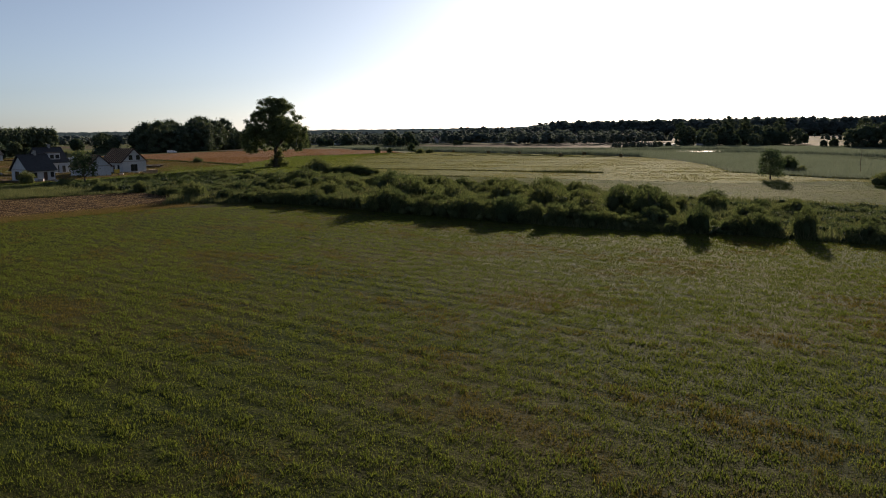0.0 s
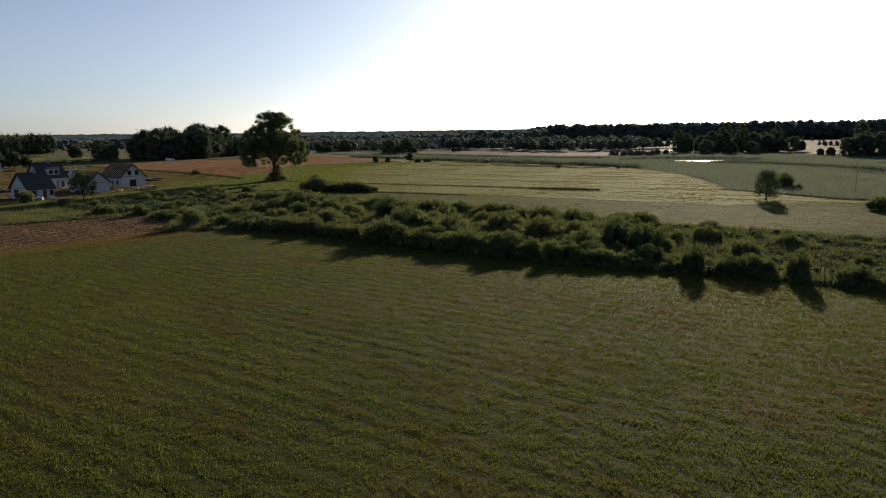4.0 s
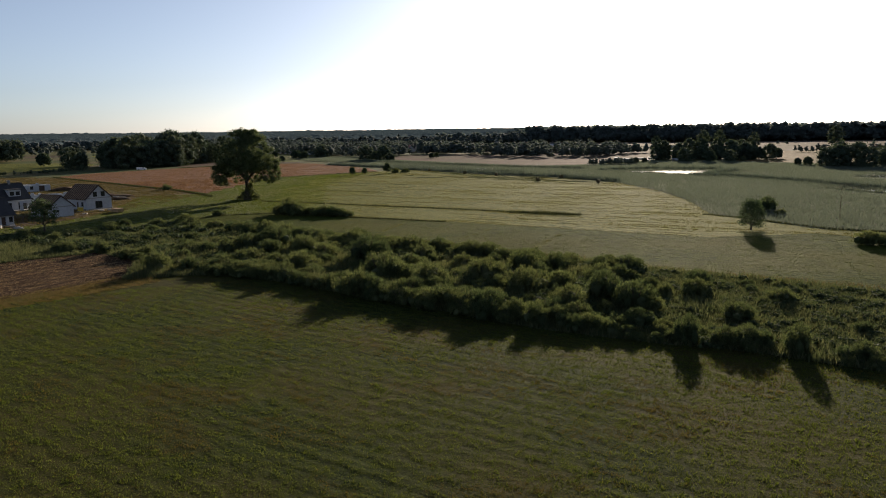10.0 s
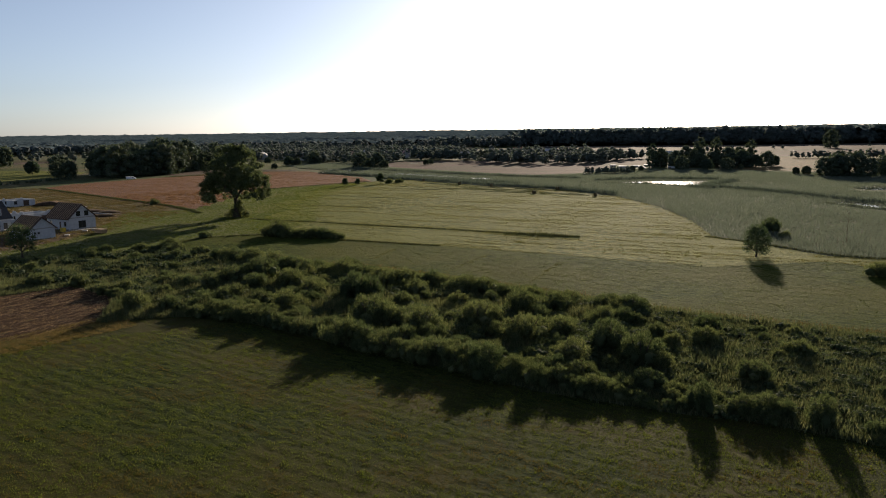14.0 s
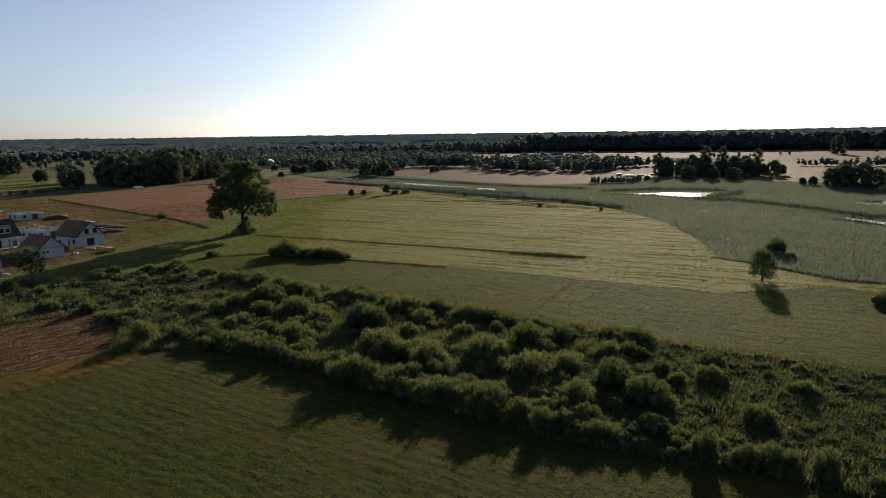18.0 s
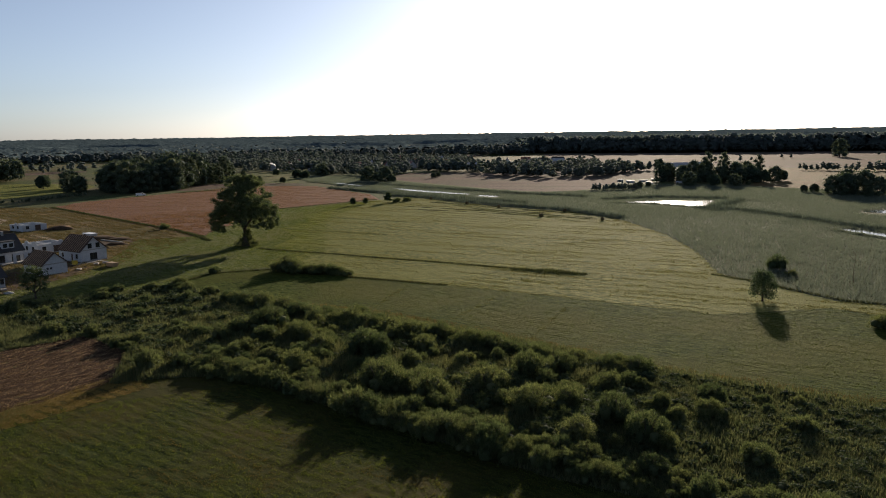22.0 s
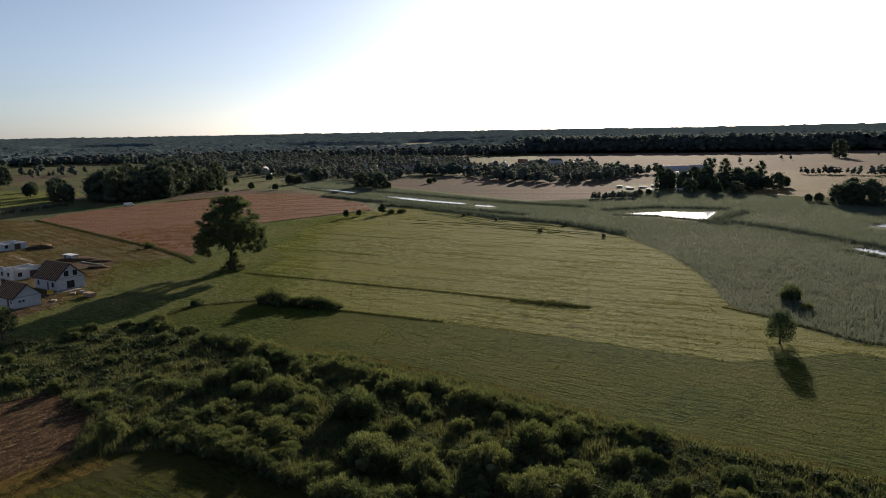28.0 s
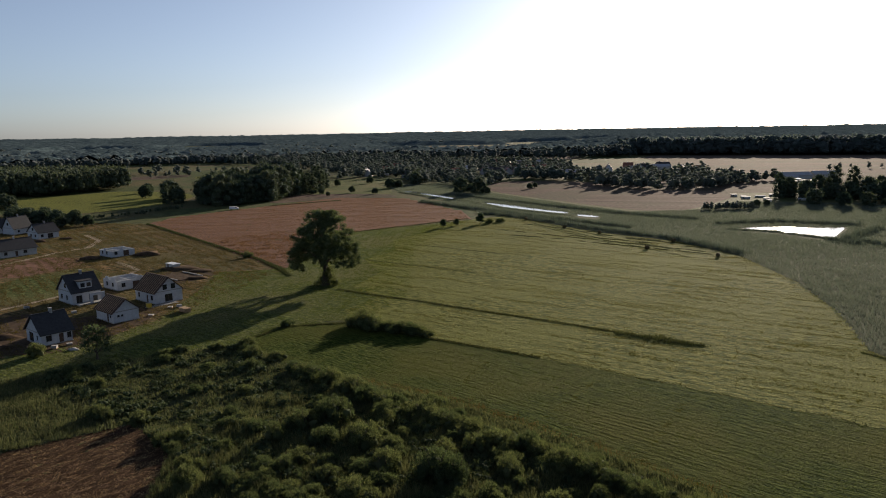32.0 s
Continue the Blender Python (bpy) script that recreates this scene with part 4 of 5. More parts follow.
# thicket in the mown meadow
for x, y, s, k, h in ((-33.5, 195.5, 2.2, 3, 1.05), (-36, 197, 1.7, 1, 0.9), (-29, 194, 1.6, 2, 0.9), (-27, 193.5, 1.8, 4, 0.8), (-25, 192, 1.8, 0, 0.85), (-23.5, 192.5, 1.6, 1, 0.9), (-22, 191, 1.7, 4, 0.95), (-20, 190.5, 1.6, 2, 0.9), (-18, 189, 1.3, 1, 0.7), (-31, 194, 2.0, 0, 0.95)):
    ob = bush(x, y, s, k, 50 * x, h)
    tagged(ob, "dark dense shrub in a thicket on the mown meadow", "shrub", "thicket on the meadow")
for x, y, s, k in ((87, 186, 1.9, 3), (86, 177, 1.0, 0), (79, 131, 1.8, 2), (82, 130, 1.6, 5), (86, 128, 1.7, 2), (-52, 197, 1.2, 5), (-7, 390, 1.6, 5), (-12, 386, 1.7, 2)):
    tagged(bush(x, y, s, k, 31 * x), "dark rounded shrub at the edge of reeds or meadow", "shrub", "shrubs by the reeds")

# ---- the great tree ----
great = tagged(new("great_tree"), "tall old spreading tree with heavy low limbs, alone in the pasture", "tree")
great.matrix_basis = pose(-55, 243, 0)
rg = random.Random(77)
GREAT = [(0.2, 0.3, 20.2, 2.6, 2.6, 1.7), (0, 0, 16.6, 4.4, 4.4, 3.4), (-0.5, 0.3, 12.6, 5.0, 5.0, 3.4), (0, 0, 9.4, 3.6, 3.6, 2.0)]
for gz, far_out, count, size_ in ((19.4, 5.2, 5, 2.4), (17.2, 7.4, 7, 2.9), (14.6, 9.0, 9, 3.1), (11.8, 10.0, 10, 3.1), (9.2, 10.8, 10, 2.9), (7.0, 10.6, 8, 2.3), (5.7, 10.0, 7, 1.8)):
    for k in range(count):
        th = 2 * math.pi * (k + rg.uniform(-0.3, 0.3)) / count + gz
        sz = size_ * rg.uniform(0.75, 1.15)
        rr = (far_out - 0.75 * sz) * rg.uniform(0.82, 1.06)
        GREAT.append((rr * math.cos(th), 0.9 * rr * math.sin(th), gz + rg.uniform(-1.1, 1.1), sz, sz, 0.8 * sz))
GREAT += [(3.2, 0.5, 8.2, 2.6, 2.6, 1.9), (-4.2, 0.3, 7.6, 2.6, 2.6, 1.8), (-6.8, 0, 6.4, 2.4, 2.4, 1.6), (6.4, 0.5, 7.2, 2.2, 2.2, 1.5), (-2.0, -2.5, 9.8, 3.0, 3.0, 2.2), (2.4, -2.8, 11.6, 3.0, 3.0, 2.4), (-5.0, -1.0, 11.0, 3.0, 3.0, 2.4), (-8.2, 0.5, 8.6, 2.4, 2.4, 1.8), (0, 3.0, 10.5, 3.2, 3.2, 2.6)]
GREAT += [(-9.4, 0.2, 5.0, 1.7, 1.7, 1.5), (-7.6, 1.0, 4.1, 1.4, 1.4, 1.2), (9.2, 0.2, 6.2, 1.8, 1.8, 1.3), (7.6, -0.8, 5.2, 1.3, 1.3, 1.1), (1.4, 0, 20.9, 2.0, 2.0, 1.5), (-9.8, -1.0, 7.4, 1.6, 1.6, 1.3)]
FINE = []
for gx, gy, gz, ga, gb, gc in GREAT:
    for k in range(7):
        th, el = k * 1.9 + rg.uniform(0, 1), rg.uniform(-0.5, 0.9)
        f_ = rg.uniform(0.36, 0.62)
        FINE.append((gx + 0.7 * ga * math.cos(th) * math.cos(el), gy + 0.7 * gb * math.sin(th) * math.cos(el), gz + 0.5 + 0.72 * gc * math.sin(el), ga * f_, gb * f_, gc * f_ * 0.9))
part("trunk", trunk_mesh("trunk", 16, 0.95, [g_[:3] for g_ in GREAT[3::2] if g_[2] > 10.0], 3, 0.36, 0.62), great)
part("crown", foliage_mesh("crown", FINE, 56000, 0.21, L_TREE, 5, core=0.40, aspect=0.5, shell=0.3, level=1), great)
part("basal_growth", foliage_mesh("basal_growth", [(0.2, 0, 1.0, 2.4, 2.2, 1.4), (1.5, 0.2, 2.6, 1.6, 1.5, 2.2), (-1.2, 0, 2.0, 1.3, 1.3, 1.6), (1.1, 0, 4.6, 1.1, 1.0, 1.7), (3.0, 0.3, 1.0, 1.7, 1.5, 1.2), (-2.6, 0.3, 0.7, 1.5, 1.3, 0.9), (0.3, -0.5, 3.6, 1.1, 1.0, 1.6)], 3600, 0.17, L_WILLOW, 6, core=0.4), great, None, "leafy sprouts round the foot of the trunk")

tree("lone_tree", "small round-crowned tree standing alone on the meadow", 68, 153, 6.6, 3.1, 21, L_TREE, 5200, 0.14, 0.06, 20, core=0.22, fat=1.0)
tree("yard_tree", "small thin tree beside the white house", -83, 170, 7.4, 3.7, 22, L_TREE, 1900, 0.19, 0.16, 16, core=0.3)
for x, y, h, s, sd in ((-33, 371, 3.9, 1.7, 31), (-27.5, 377, 3.2, 1.4, 32), (-16.5, 383, 5.4, 2.3, 33)):
    tree("field_tree", "small dark tree at the corner of the stubble field", x, y, h, s, sd, L_TREE, 700, 0.4, 0.15, group="trees at the field corner")
dead = tagged(new("dead_tree"), "bare dead tree with a few crooked branches", "tree")
dead.matrix_basis = pose(94, 166, 0)
part("trunk", trunk_mesh("trunk", 7.2, 0.10, [(1.4, 0.2, 6.2), (-1.2, 0.3, 7.0), (0.8, -0.6, 8.2), (-0.7, 0.4, 8.8)], 9), dead)

# ---- groves and single trees farther out ----
KINDS = [tree("grove_tree", lab, 0, 0, h, s, 60 + i, m, 2600, 0.42, lo, 16, group="trees of the grove", core=0.5, fat=1.1 if h > 8 else 0.95) for i, (lab, h, s, lo, m) in enumerate((
    ("tall dark broadleaf tree of the grove", 20, 9.0, 0.0, L_GROVE), ("broad dark leafy tree at the grove's edge", 16, 9.0, 0.0, L_GROVE), ("slender tall leafy tree", 23, 6.5, 0.0, L_GROVE), ("low leafy tree with an open crown", 7.8, 4.4, 0.06, L_GROVE)))]
rt = random.Random(5)
spots = []
for k in range(36):
    t = rt.random()
    front = 505 - 80 * t if t < 0.45 else 469 + 40 * (t - 0.45)
    spots.append((-212 + 50 * t + rt.uniform(-2, 2), front + 5 + rt.uniform(0, 58), rt.choice((0, 0, 0, 1, 1)), rt.uniform(0.95, 1.2)))
for k in range(9):
    spots.append((rt.uniform(-172, -150), rt.uniform(552, 620), rt.choice((0, 1, 2)), rt.uniform(0.65, 0.9)))
spots += [(-268, 542, 3, 1.35), (-248, 537, 1, 0.85), (-238, 524, 0, 0.75), (-241, 530, 3, 1.0), (-290, 588, 3, 1.1), (-229, 496, 2, 0.65), (-222, 498, 1, 0.65), (-262, 394, 1, 0.6), (-255, 391, 1, 0.55), (-247, 384, 1, 0.6), (-238, 381, 3, 1.1), (-229, 379, 1, 0.55), (-221, 381, 3, 1.05), (-216, 384, 3, 0.8), (-244, 392, 1, 0.6), (-318, 466, 1, 0.6), (-326, 470, 1, 0.7), (-259, 386, 1, 0.55), (-250, 390, 3, 1.0), (-241, 385, 3, 0.95), (-232, 388, 3, 0.8), (-268, 380, 1, 0.7), (-225, 386, 3, 0.7), (-290, 372, 1, 0.7), (-305, 380, 0, 0.7),
          (-40, 563, 1, 0.8), (-26, 551, 1, 0.75), (-32, 557, 3, 1.0), (-20, 548, 3, 0.6), (166, 462, 1, 0.6), (178, 453, 3, 1.0), (190, 451, 1, 0.55), (-142, 560, 3, 0.55), (-133, 544, 3, 0.4), (-122, 571, 3, 0.65), (-102, 559, 3, 0.6), (-100, 612, 3, 1.1), (-94, 616, 3, 0.8), (-90, 703, 1, 0.7), (-150, 640, 3, 0.7), (-128, 668, 3, 0.8), (10, 590, 3, 0.55), (14, 600, 3, 0.5), (-85, 650, 1, 0.75),
          (160, 500, 2, 0.75), (168, 505, 0, 0.7), (176, 500, 1, 0.7), (184, 502, 0, 0.75), (192, 500, 2, 0.95), (200, 498, 1, 0.7), (208, 492, 0, 0.75), (216, 488, 1, 0.75), (224, 494, 2, 0.8), (170, 515, 1, 0.7), (205, 505, 2, 0.85), (215, 480, 1, 0.6),
          (205, 399, 3, 0.5), (209, 396, 3, 0.6), (213, 384, 1, 0.72), (217, 380, 1, 0.78), (221, 388, 0, 0.66), (225, 379, 1, 0.8), (228, 372, 1, 0.6), (238, 378, 3, 1.0), (246, 386, 1, 0.7), (256, 380, 0, 0.65), (264, 372, 1, 0.7), (270, 390, 0, 0.7), (280, 382, 1, 0.8), (292, 392, 0, 0.8), (250, 396, 3, 1.0), (300, 380, 1, 0.8), (312, 395, 2, 0.8), (285, 405, 0, 0.8), (220, 366, 3, 0.6),
          (500, 880, 0, 1.2), (172, 492, 1, 0.6), (181, 488, 3, 1.0), (189, 490, 1, 0.6), (198, 486, 3, 1.1), (206, 482, 1, 0.6), (212, 500, 0, 0.65), (220, 478, 3, 1.0), (230, 484, 1, 0.65), (238, 490, 3, 1.0), (194, 510, 0, 0.7), (180, 512, 1, 0.7), (222, 506, 0, 0.7), (133, 455, 3, 0.5), (140, 460, 3, 0.45), (200, 455, 3, 0.45)]
used = set()
for x, y, k, s in spots:
    m = pose(x, y, 0, 0, 0, rt.uniform(0, 360)) @ Matrix.Diagonal((s, s, s * rt.uniform(0.9, 1.1), 1))
    if k in used:
        copy_thing(KINDS[k], m).matrix_basis = m
    else:
        KINDS[k].matrix_basis = m
        used.add(k)


# ---- woods, as masses ----
def wood_unit(seed, cards, size, level=1, slim=1.0, core=0.84, shell=0.75):
    """One tree of a far wood, height 1: rough mass and leaf sprays."""
    r = np.random.default_rng(seed)
    lobes = [(0, 0, 0.45, 0.22 * slim, 0.22 * slim, 0.42)]
    for k in range(6):
        a, z = k * 2.4 + r.uniform(0, 0.6), 0.22 + 0.66 * (k + r.random()) / 6
        d_, s_ = r.uniform(0.10, 0.20) * (1.3 - z), r.uniform(0.11, 0.17)
        lobes.append((d_ * math.cos(a) * slim, d_ * math.sin(a) * slim, z, s_ * slim, s_ * slim, s_ * r.uniform(0.9, 1.3)))
    me = foliage_mesh("unit", lobes, cards, size, L_FAR, seed, core=core, shell=shell, level=level)
    v = np.zeros(len(me.vertices) * 3, np.float32)
    me.vertices.foreach_get("co", v)
    f = np.zeros(len(me.polygons) * 3, np.int32)
    me.polygons.foreach_get("vertices", f)
    bpy.data.meshes.remove(me)
    return v.reshape(-1, 3), f.reshape(-1, 3)


def wood(name, label, pts, hmin, hmax, mat, units, seed, zs=None):
    r = np.random.default_rng(seed)
    vs, fs, off = [], [], 0
    for i, (x, y) in enumerate(pts):
        v, f = units[r.integers(len(units))]
        h = r.uniform(hmin, hmax)
        a = r.uniform(0, 6.28)
        ca, sa = math.cos(a), math.sin(a)
        w = h * r.uniform(0.85, 1.3)
        vs.append(np.column_stack([(v[:, 0] * ca - v[:, 1] * sa) * w + x, (v[:, 0] * sa + v[:, 1] * ca) * w + y, v[:, 2] * h + (zs[i] if zs is not None else 0)]))
        fs.append(f + off)
        off += len(v)
    return stuff(name, np_mesh(name, np.concatenate(vs), np.concatenate(fs), mat, True), label, "woodland")


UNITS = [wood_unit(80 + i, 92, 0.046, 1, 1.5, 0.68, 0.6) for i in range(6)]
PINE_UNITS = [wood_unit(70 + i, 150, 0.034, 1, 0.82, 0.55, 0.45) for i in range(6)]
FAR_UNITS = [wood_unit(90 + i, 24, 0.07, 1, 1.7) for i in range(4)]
rw = np.random.default_rng(3)
wood("woodland", "dark pine wood behind the pasture", scatter([(-382, 549), (-351, 567), (-328, 629), (-372, 690), (-460, 705), (-660, 690), (-660, 600), (-460, 545)], 0.055, rw), 16, 21, L_GROVE, PINE_UNITS, 1)
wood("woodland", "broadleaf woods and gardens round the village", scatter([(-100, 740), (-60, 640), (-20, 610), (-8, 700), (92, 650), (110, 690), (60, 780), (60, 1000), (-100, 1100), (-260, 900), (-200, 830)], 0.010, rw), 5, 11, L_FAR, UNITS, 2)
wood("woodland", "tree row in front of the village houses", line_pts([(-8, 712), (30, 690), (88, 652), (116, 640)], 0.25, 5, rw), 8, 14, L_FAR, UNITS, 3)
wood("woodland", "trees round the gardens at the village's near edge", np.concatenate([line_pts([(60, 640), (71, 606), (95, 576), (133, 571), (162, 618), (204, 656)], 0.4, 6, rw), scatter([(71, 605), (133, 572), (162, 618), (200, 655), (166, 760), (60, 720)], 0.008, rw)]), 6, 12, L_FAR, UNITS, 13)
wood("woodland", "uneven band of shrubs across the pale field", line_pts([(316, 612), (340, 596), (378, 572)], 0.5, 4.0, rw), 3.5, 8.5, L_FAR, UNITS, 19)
wood("woodland", "low hedge across the green field", line_pts([(-262, 412), (-236, 410), (-219, 430), (-205, 470)], 0.9, 1.2, rw), 1.2, 2.8, L_GROVE, UNITS, 20)
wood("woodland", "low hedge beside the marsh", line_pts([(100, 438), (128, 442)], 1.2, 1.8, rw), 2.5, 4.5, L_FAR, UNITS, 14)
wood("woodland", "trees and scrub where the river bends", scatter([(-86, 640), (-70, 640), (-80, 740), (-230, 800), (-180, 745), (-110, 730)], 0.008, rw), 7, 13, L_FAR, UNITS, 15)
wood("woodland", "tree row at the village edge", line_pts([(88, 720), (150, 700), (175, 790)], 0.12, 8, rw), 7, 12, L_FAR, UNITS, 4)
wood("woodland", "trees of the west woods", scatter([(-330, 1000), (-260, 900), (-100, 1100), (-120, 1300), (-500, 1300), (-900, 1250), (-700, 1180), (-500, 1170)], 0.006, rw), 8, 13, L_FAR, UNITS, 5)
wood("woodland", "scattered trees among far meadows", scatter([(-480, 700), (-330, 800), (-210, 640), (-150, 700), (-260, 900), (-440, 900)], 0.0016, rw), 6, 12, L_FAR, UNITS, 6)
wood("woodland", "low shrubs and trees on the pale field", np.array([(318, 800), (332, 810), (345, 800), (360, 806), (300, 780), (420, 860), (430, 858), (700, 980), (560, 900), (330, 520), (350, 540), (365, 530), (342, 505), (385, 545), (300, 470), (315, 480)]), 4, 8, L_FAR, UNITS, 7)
edge_line = [(178, 1258), (300, 1194), (449, 1140), (560, 1105), (1000, 1090)]
edge_pts = np.concatenate([line_pts(edge_line, 0.3, 5, rw), line_pts([(x, y + 22) for x, y in edge_line], 0.3, 8, rw), line_pts([(x, y + 60) for x, y in edge_line], 0.25, 16, rw)])
wood("woodland", "tall dark forest edge beyond the pale fields", edge_pts, 25, 30, L_HAZED_PINE, UNITS, 8)
wood("woodland", "lower woods beside the village", line_pts([(40, 1130), (110, 1180), (178, 1240)], 0.35, 16, rw), 14, 21, L_HAZED_PINE, UNITS, 17)


def land_rise(dd):
    return np.clip((dd - 2200) / 2500, 0, 1) ** 1.5 * 24


def smooth_box(x, y, x0, x1, y0, y1, soft):
    ramp_ = [np.clip(q / soft + 0.5, 0, 1) for q in (x - x0, x1 - x, y - y0, y1 - y)]
    return ramp_[0] * ramp_[1] * ramp_[2] * ramp_[3]


def clearing(x, y):
    """How far the far forest opens into fields, 0 to 1."""
    far = np.hypot(x, y)
    glade = np.clip((-0.36 - wobble(x, y * 0.45, 0.0052, 5.0)) / 0.14, 0, 1) * np.clip((far - 1450) / 120, 0, 1) * np.clip((3300 - far) / 200, 0, 1)
    glade = np.maximum(glade, smooth_box(x, y, -430, 0, 1750, 2280, 90))
    return np.maximum(glade, np.clip((x - 130) / 40, 0, 1) * np.clip((1000 - x) / 60, 0, 1) * np.clip((1300 - 0.32 * x - y) / 40, 0, 1))


def canopy():
    """The closed crowns of the far forest as a lumpy sheet, down to the ground in its clearings."""
    rad, ang = np.geomspace(1280, 4850, 140), np.linspace(-0.9, 0.85, 380)
    R_, A_ = np.meshgrid(rad, ang, indexing="ij")
    R_ = R_ + rng.normal(0, 3.0, R_.shape)
    x, y = R_ * np.sin(A_), R_ * np.cos(A_)
    stand = 11 + 3.5 * wobble(x, y, 0.006, 8.0) + 2.2 * rng.normal(size=x.shape)
    stand = stand + 12 * np.clip((x - 120) / 120, 0, 1) * np.clip((3000 - R_) / 1200, 0, 1)
    gap = clearing(x, y)
    z = land_rise(R_) + stand * (1 - gap) - 1.5 * gap
    n, m = x.shape
    idx = np.arange(n * m).reshape(n, m)
    f = np.stack([idx[:-1, :-1], idx[:-1, 1:], idx[1:, 1:], idx[1:, :-1]], -1).reshape(-1, 4)
    return stuff("forest_canopy", np_mesh("forest_canopy", np.stack([x, y, z], -1).reshape(-1, 3), f, M_FOREST), "unbroken forest reaching to the horizon, coloured as if in haze", "forest")


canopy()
fr = 1220 * (2600 / 1220) ** rw.random(1900)
fa = rw.uniform(-0.8, 0.78, 1900)
far_pts = np.column_stack([fr * np.sin(fa), fr * np.cos(fa)])
far_pts = far_pts[clearing(far_pts[:, 0], far_pts[:, 1]) < 0.3]
wood("woodland", "endless forest reaching to the horizon", far_pts, 10, 16, L_HAZED_PINE, FAR_UNITS, 9, land_rise(np.hypot(far_pts[:, 0], far_pts[:, 1])))


rim_a = np.concatenate([np.linspace(-0.85, 0.16, 130) + rw.normal(0, 0.004, 130) for _ in range(2)])
rim_r = np.concatenate([1225 + rw.normal(0, 8, 130), 1258 + rw.normal(0, 8, 130)])
wood("woodland", "near margin of the far forest", np.column_stack([rim_r * np.sin(rim_a), rim_r * np.cos(rim_a)]), 10, 16, L_HAZED_PINE, FAR_UNITS, 21)


# ---- houses ----
def wall_bm(length, height, thick, holes):
    """A wall along x from 0 to length, its outer face at y 0; holes (x0, x1, z0, z1) go through it."""
    xs = sorted({0.0, length, *[v for h_ in holes for v in h_[:2]]})
    zs = sorted({0.0, height, *[v for h_ in holes for v in h_[2:]]})
    bm = bmesh.new()
    vt = {(i, k, b): bm.verts.new((x, b * thick, z)) for i, x in enumerate(xs) for k, z in enumerate(zs) for b in (0, 1)}

    def full(i, k):
        if not (0 <= i < len(xs) - 1 and 0 <= k < len(zs) - 1):
            return False
        cx, cz = (xs[i] + xs[i + 1]) / 2, (zs[k] + zs[k + 1]) / 2
        return not any(a < cx < b and c < cz < d_ for a, b, c, d_ in holes)
    for i in range(len(xs) - 1):
        for k in range(len(zs) - 1):
            if not full(i, k):
                continue
            c = ((i, k), (i + 1, k), (i + 1, k + 1), (i, k + 1))
            bm.faces.new([vt[(*p, 0)] for p in c])
            bm.faces.new([vt[(*p, 1)] for p in reversed(c)])
            for n_, (di, dk) in enumerate(((0, -1), (1, 0), (0, 1), (-1, 0))):
                if not full(i + di, k + dk):
                    p, q_ = c[n_], c[(n_ + 1) % 4]
                    bm.faces.new((vt[(*p, 0)], vt[(*p, 1)], vt[(*q_, 1)], vt[(*q_, 0)]))
    bmesh.ops.delete(bm, geom=[v for v in bm.verts if not v.link_faces], context="VERTS")
    bmesh.ops.recalc_face_normals(bm, faces=bm.faces)
    return bm


def put(ob, m):
    ob.matrix_basis = m
    return ob


def window(parent, holes, m, glazed=True):
    for a, b, c, d_ in holes:
        if c == 0:
            w_ = put(part("door", boxed(a + 0.05, 0.10, 0, b - 0.05, 0.16, d_ - 0.04), parent, M_DOOR), m)
            part("handle", boxed(b - 0.22, 0.05, 1.0, b - 0.12, 0.10, 1.06), w_, M_METAL)
            continue
        bm = bmesh.new()
        t = 0.07
        for q_ in ((a, 0.09, c, a + t, 0.16, d_), (b - t, 0.09, c, b, 0.16, d_), (a + t, 0.09, c, b - t, 0.16, c + t), (a + t, 0.09, d_ - t, b - t, 0.16, d_), ((a + b) / 2 - 0.03, 0.09, c + t, (a + b) / 2 + 0.03, 0.16, d_ - t)):
            box(bm, *q_)
        w_ = put(part("window", bm, parent, M_FRAME), m)
        if glazed:
            part("pane", boxed(a + t, 0.115, c + t, b - t, 0.135, d_ - t), w_, M_GLASS)
        part("sill", boxed(a - 0.08, -0.08, c - 0.06, b + 0.08, 0.09, c - 0.003), w_, M_CONC)


